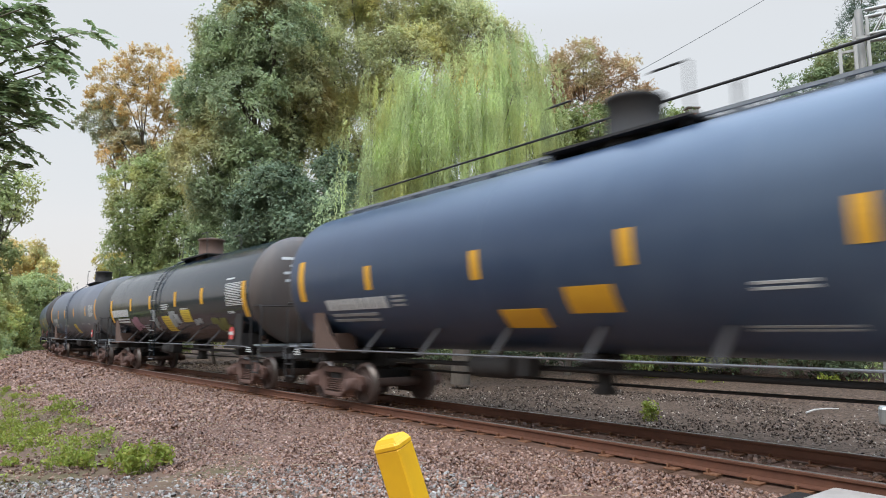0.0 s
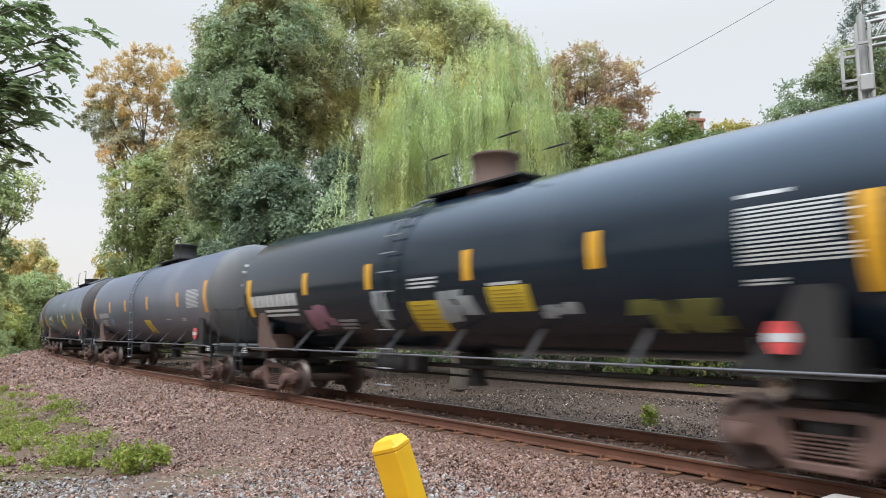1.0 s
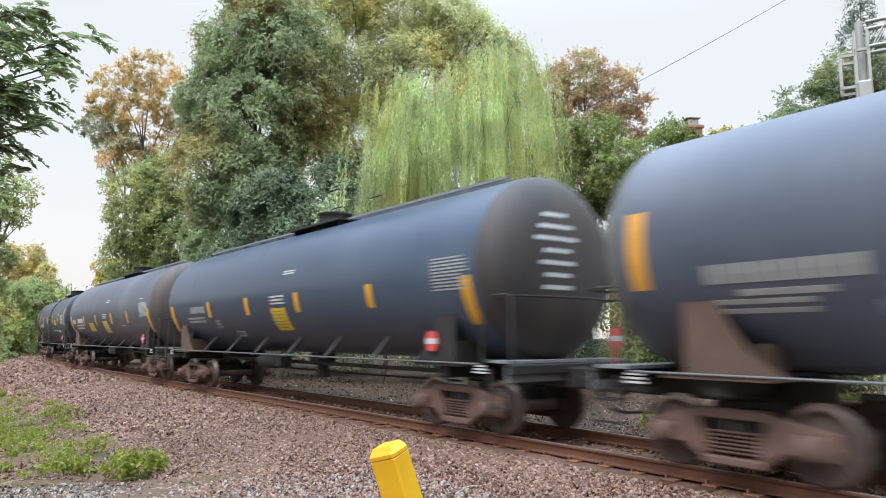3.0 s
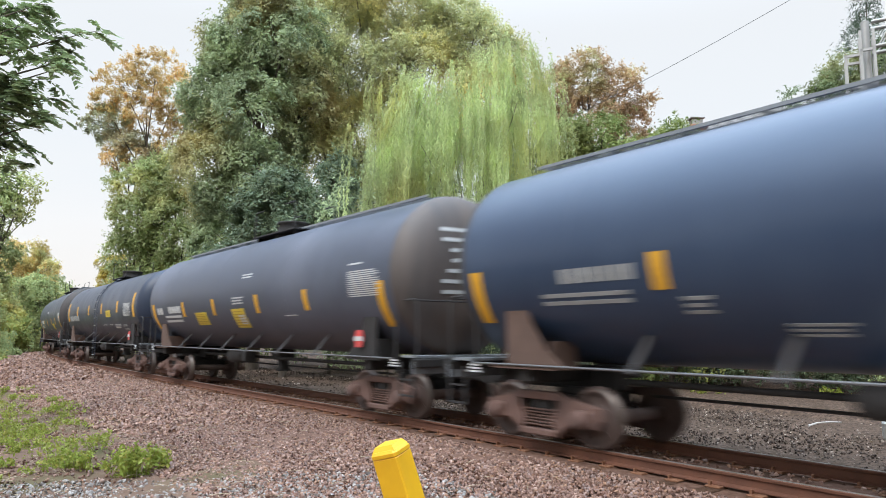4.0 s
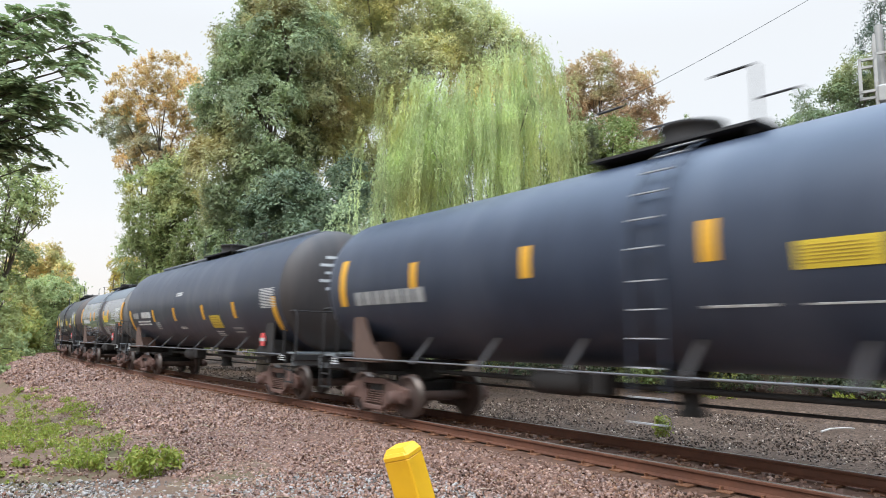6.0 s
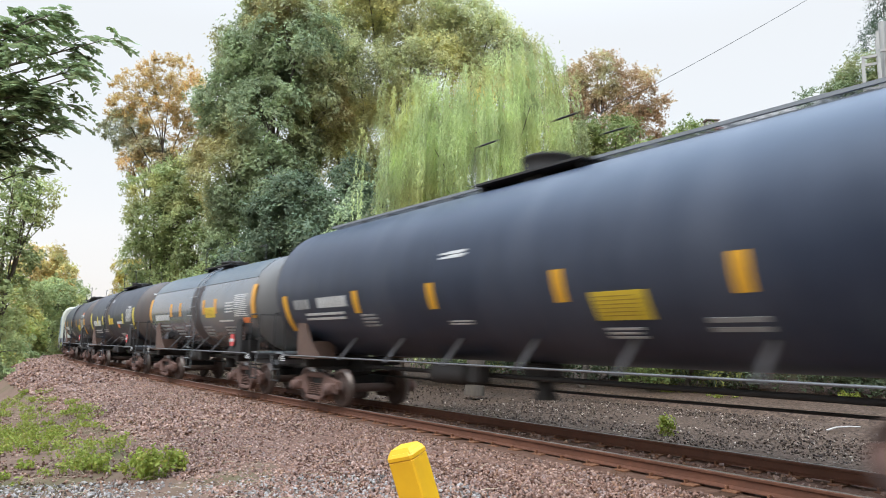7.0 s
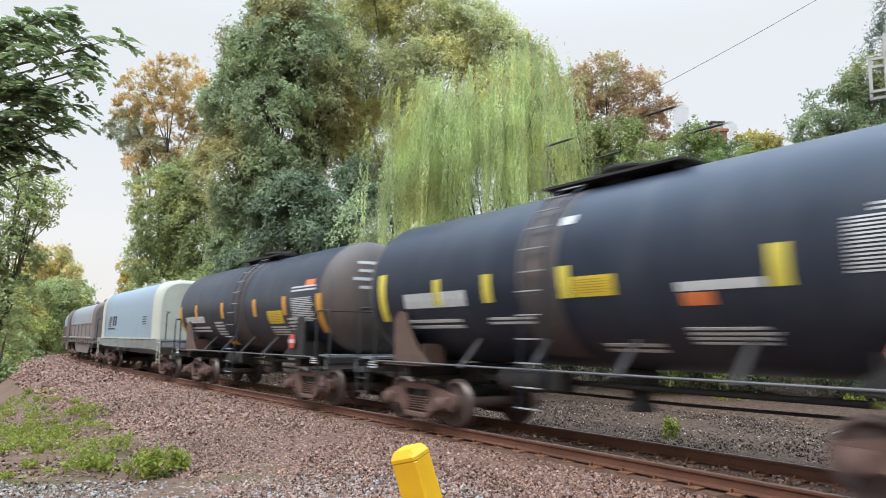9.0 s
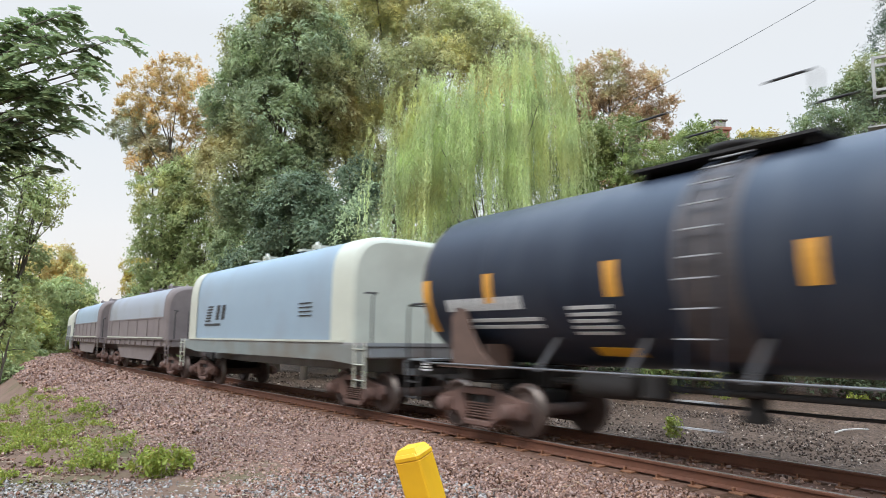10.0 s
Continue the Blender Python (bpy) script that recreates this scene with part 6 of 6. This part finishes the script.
tank_car("glossy dark green tank car with faded painted tags", 25.2, 18.0, 1.5, "tank_green", marks((-4.2, -1.5, 1.5, 4.1), 7.4, (-11, 8, -29, 9), "mark_yellow") + [
    ("words", -7.31, -4.64, -19.3, -8, 9, "white"), ("bars", -6.53, -4.78, -30.5, -21.4, 2, "white"), ("bars", -0.15, 0.68, -14.1, -5.8, 3, "white"),
    ("decal_yellow", -0.28, 0.61, -46.9, -22.2), ("decal_yellow", 1.91, 2.8, -32.4, -16), ("white", 1.96, 2.65, -15.4, -13.7),
    ("graffiti_grey", 0.39, 1.67, -41.3, -15.9), ("graffiti_grey", 2.78, 3.78, -38.7, -27.7), ("graffiti_olive", 4.32, 5.77, -50.4, -26.6),
    ("graffiti_plum", -4.43, -3.06, -48.2, -19.7), ("bars", -3.06, -2.36, -45.5, -33.9, 3, "stencil_dim"),
    ("bars", 6.1, 7.29, -15.9, 9.1, 14, "white"), ("bars", 6.1, 6.64, 11.9, 15.4, 1, "white"), ("bars", 6.1, 6.51, -24.5, -21.1, 2, "white"),
    ("graffiti_grey", -1.49, -0.91, -46.2, -6.8)], board=False, mid_ladder=-0.7, dome_rust=True, bonnet_x=0.6)
tank_car("dull grey-black tank car with a side ladder", 43.3, 18.0, 1.55, "tank_dull", marks((-4.5, -1.9, 1.3, 4.9), 7.5, (-13, 4.5, -22, 14), "mark_orange") + [
    ("decal_yellow", 0.47, 1.2, -51.1, -28.2), ("bars", 5.8, 7, -15.5, 6, 14, "white"), ("bars", 4.96, 5.37, -31.4, -27.6, 2, "white"),
    ("bars", 3.2, 3.77, -29.6, -27.8, 1, "white"), ("words", -6.62, -4.9, -21.3, -13.1, 9, "stencil_dim"),
    ("bars", -6.61, -5.49, -36.1, -27.4, 2, "stencil_dim"), ("bars", -2.17, -1.45, -32.4, -29, 2, "white"),
    ("graffiti_blue", -4.99, -4.07, -37.6, -22), ("bars", -6.27, -5.27, -28.3, -22.9, 1, "stencil_dim")], board=False, mid_ladder=-0.6, bonnet_x=0.6, head="head_grey")
tank_car("faded blue-black tank car with white end stencils", 61.6, 18.0, 1.58, "tank_blue", marks((-4.15, -1.37, 1.5, 4.6), 7.5, (-23, -6, -38, -7), "mark_yellow") + [
    ("decal_yellow", 0.05, 0.83, -40, -18), ("bars", 0.1, 0.95, -15.3, -6.3, 3, "white"), ("bars", 0.81, 1.37, 9.8, 14, 2, "white"),
    ("words", -5.75, -4.48, -17.2, -10, 7, "stencil_dim"), ("bars", -6.14, -4.64, -29.3, -21.1, 2, "stencil_dim"),
    ("bars", -3.91, -3.55, -36, -25.9, 3, "stencil_dim"), ("bars", -2.79, -2.15, -48.2, -40.1, 3, "stencil_dim"),
    ("bars", 6.61, 7.59, -15.5, 5.6, 10, "stencil_dim")], end_text=7, dome="low", bonnet_x=0.5, head="head_dark")
tank_car("dusty black tank car with a long running board", 79.3, 18.0, 1.6, "tank_soot", marks((-4.2, -1.5, 1.6, 4.3), 7.4, (-24, -6.7, -40, -6), "mark_yellow") + [
    ("decal_yellow", -3.17, -2.2, -34.9, -19.9), ("decal_yellow", -0.16, 0.7, -39.3, -18.5), ("white", 0.24, 0.64, -35, -25), ("words", -5.76, -4.45, -18.6, -10.6, 7, "white"),
    ("words", -7.01, -6.33, -19.3, -11.2, 2, "white"), ("bars", -6.22, -4.56, -31.5, -20.1, 2, "white"),
    ("bars", 0.01, 0.79, -14.6, -6.5, 3, "white"), ("bars", 6.26, 7.42, -16.2, 3.1, 13, "white"), ("bars", 6.27, 6.75, 6.8, 9.2, 1, "white"),
    ("bars", 3.05, 3.71, -28.5, -26.9, 1, "white"), ("bars", 0.66, 1.28, 9.6, 14.7, 2, "white")], end_text=7, dome="low", bonnet_x=0.4)
tank_car("black tank car with a short side ladder", 97.0, 18.0, 1.53, "tank_black", marks((-4.6, -1.65, 1.33, 4.48), 7.25, (-8.5, 9.5, -18, 19), "mark_yellow") + [
    ("decal_yellow", 2.3, 3.15, -14.8, -3.8), ("bars", 5.61, 6.81, -15.3, 4.7, 12, "white"), ("bars", 3.53, 4.53, -35.4, -27.6, 3, "white"),
    ("bars", 4.91, 5.59, -40.9, -27.6, 2, "stencil_dim"), ("bars", 1.15, 1.98, -29.7, -27.4, 1, "white"),
    ("bars", 2.32, 3.11, -29.5, -27.8, 1, "white"), ("words", -6.75, -4.23, -17.9, -7.7, 7, "stencil_dim"),
    ("bars", 6.81, 7.24, -44.4, -34.5, 3, "stencil_dim")], board=False, mid_ladder=0.5, dome="low", bonnet_x=0.2, head="tank_black")
tank_car("black tank car with a grated running board", 115.1, 18.0, 1.6, "tank_black", marks((-3.9, -1.23, 1.83, 4.53), 7.35, (-25, -8, -40, -6.5), "mark_yellow") + [
    ("decal_yellow", 2.36, 3.24, -35.9, -20.8), ("bars", 2.41, 3.02, -47.9, -39.7, 3, "white"), ("bars", 6.53, 7.49, -16.8, 1.9, 13, "white"),
    ("words", -6.87, -6.04, -19.2, -11, 3, "stencil_dim"), ("words", -5.64, -4.28, -19, -10.6, 7, "white"),
    ("bars", -6.35, -4.52, -30.3, -22.1, 2, "white"), ("bars", -3.83, -3.23, -37.2, -25.5, 4, "stencil_dim"),
    ("bars", -0.9, -0.27, 5, 10.1, 2, "white"), ("bars", -0.94, -0.32, -37, -33.1, 2, "white"), ("bars", 3.97, 4.67, -44.5, -34.5, 2, "stencil_dim"),
    ("bars", -0.66, -0.18, 5.9, 10.6, 2, "white")], end_text=5, dome="low", bonnet_x=0.2, head="head_dark")
tank_car("weathered grey tank car with orange marks", 130.3, 13.0, 1.41, "tank_grey", marks((-2.5, -1.4, 1.17, 2.27), 5.35, (-11, 8, -19, 20), "mark_orange") + [
    ("dust_band", -0.07, 0.77, -62, 78),
    ("decal_yellow", 1.32, 2.22, -15.6, -2.4), ("orange", 4.53, 5.05, -24.5, -18), ("bars", 3.92, 4.94, -16.5, 10.4, 12, "white"),
    ("bars", 3.17, 3.89, -11.4, 2.9, 4, "white"), ("bars", 2.5, 3.7, -22.8, -19, 1, "white"), ("words", -4.59, -2.75, -15.6, -6.9, 8, "white"),
    ("bars", -4.98, -2.96, -33.4, -21.9, 2, "stencil_dim"), ("bars", 0.86, 1.68, -44.5, -26.1, 4, "stencil_dim"),
    ("bars", 2.8, 3.85, -44.1, -27.5, 4, "stencil_dim"), ("bars", -2.35, -1.39, -41.8, -25.4, 3, "stencil_dim")], dome="flat", board=False, mid_ladder=0.35, head="head_grey", top_sheet="tank_grey_top")
tank_car("short black tank car with yellow and orange decals", 143.65, 13.4, 1.43, "tank_jet", marks((-3.24, -1.86, -0.15, 2.95), 5.1, (-17, 1.6, -28, 10), "mark_lemon") + [
    ("dust_band", -1.12, -0.28, -62, 78),
    ("decal_yellow", -0.01, 0.74, -16.8, -5.2), ("white", 1.68, 2.76, -16.9, -12.3), ("orange", 1.73, 2.13, -24.2, -17.7),
    ("bars", 3.66, 4.84, -13.9, 9.2, 14, "white"), ("bars", 3.9, 4.59, 9.9, 14.2, 2, "white"), ("words", -4.31, -2.41, -18.4, -7.3, 8, "white"),
    ("bars", -4.64, -2.7, -36, -26.3, 2, "white"), ("bars", 1.66, 2.81, -47.5, -35.4, 4, "white"), ("bars", 0.21, 1.16, -55.2, -45.8, 2, "white"),
    ("bars", 4.41, 4.77, -30.1, -17.9, 4, "white"), ("bars", -1.96, -0.91, -33, -26.6, 2, "white"), ("white", -0.35, -0.08, 27.6, 33.8)], dome="flat", board=False, mid_ladder=-0.7)
tank_car("short black tank car with a rust-stained end", 157.1, 13.4, 1.4, "tank_jet", marks((-3.7, -1.14, 1.5, 3.5), 5.45, (-17, 3, -38, 2.4), "mark_orange") + [
    ("dust_band", -0.17, 0.67, -62, 78),
    ("decal_yellow", 2.38, 3.32, -26, -11.6), ("bars", 3.96, 5.19, -24.8, 0.5, 14, "white"), ("bars", 3.93, 5.27, 5.8, 12.8, 2, "white"),
    ("orange", 4.68, 5.18, 11.8, 17.8), ("words", -4.88, -2.91, -21.8, -13, 8, "white"), ("bars", -4.85, -2.63, -36.8, -26.4, 2, "white"),
    ("bars", -2, -1.14, -41.7, -20.3, 5, "white"), ("bars", 2.37, 3.54, -41.5, -28.8, 4, "white"), ("mark_yellow", -1.87, -1.07, -60, -51.1),
    ("bars", 3.59, 4.24, -43.4, -19.4, 6, "white")], dome="flat", board=False, mid_ladder=0.25)
coil_car("pale blue covered coil car with cream ends", 171.05, 14.5, "coil_hood", "coil_body", logo=True)
for k, (hood, body, label) in enumerate((("coil_silver", "coil_brown", "silver covered coil car with a brown body"), ("coil_hood", "coil_brown", "pale blue covered coil car with a brown body"), ("coil_end", "coil_body", "cream covered coil car with a grey body"), ("coil_silver", "coil_body", "silver covered coil car with a grey body"), ("coil_end", "coil_brown", "cream covered coil car with a brown body"), ("coil_silver", "coil_brown", "silver covered coil car with a brown body"))):
    coil_car(label, 185.55 + 14.5 * k, 14.5, hood, body, "coil_end" if hood == "coil_end" else body)

# ties, with the ends showing beside the rails
tie_root = tagged(new("track_ties"), "creosoted wooden ties half buried in ballast", "railway ties", kind="structure")
tie_mesh = Shape().box((0, 0, 0), (0.22, 2.6, 0.17), ch=0.012).mesh("tie", "tie")
plate_mesh = Shape().box((0, 0, 0), (0.19, 0.36, 0.022), ch=0.006).box((0.06, 0.11, 0.03), (0.025, 0.05, 0.05)).box((-0.06, -0.11, 0.03), (0.025, 0.05, 0.05)).mesh("tie_plate", "plate")
for k in range(130):
    t = new("tie", tie_mesh)
    t.parent, t.matrix_basis = tie_root, track_pose(-8 + 0.53 * k, 0.02 * math.sin(k * 2.3), -0.285 + 0.008 * math.sin(k * 1.9))
    for off in (0.7525, -0.7525):
        p = new("tie_plate", plate_mesh)
        p.parent, p.matrix_basis = t, Matrix.Translation((0, -off, 0.096))


# ---- movement ----
def motions():
    for car, s0, length in CARS:
        walk(car, [(0.5 * k, track_pose(s0 - SPEED * 0.5 * k, half=length / 2 - 2.35)) for k in range(21)])
    turn = SPEED / 0.42
    for k, (w, dx) in enumerate(WHEELS):
        walk(w, [(i / FPS, Matrix.Translation((dx, 0, 0.42)) @ Matrix.Rotation(turn * i / FPS + k, 4, "Y")) for i in range(301)])


motions()
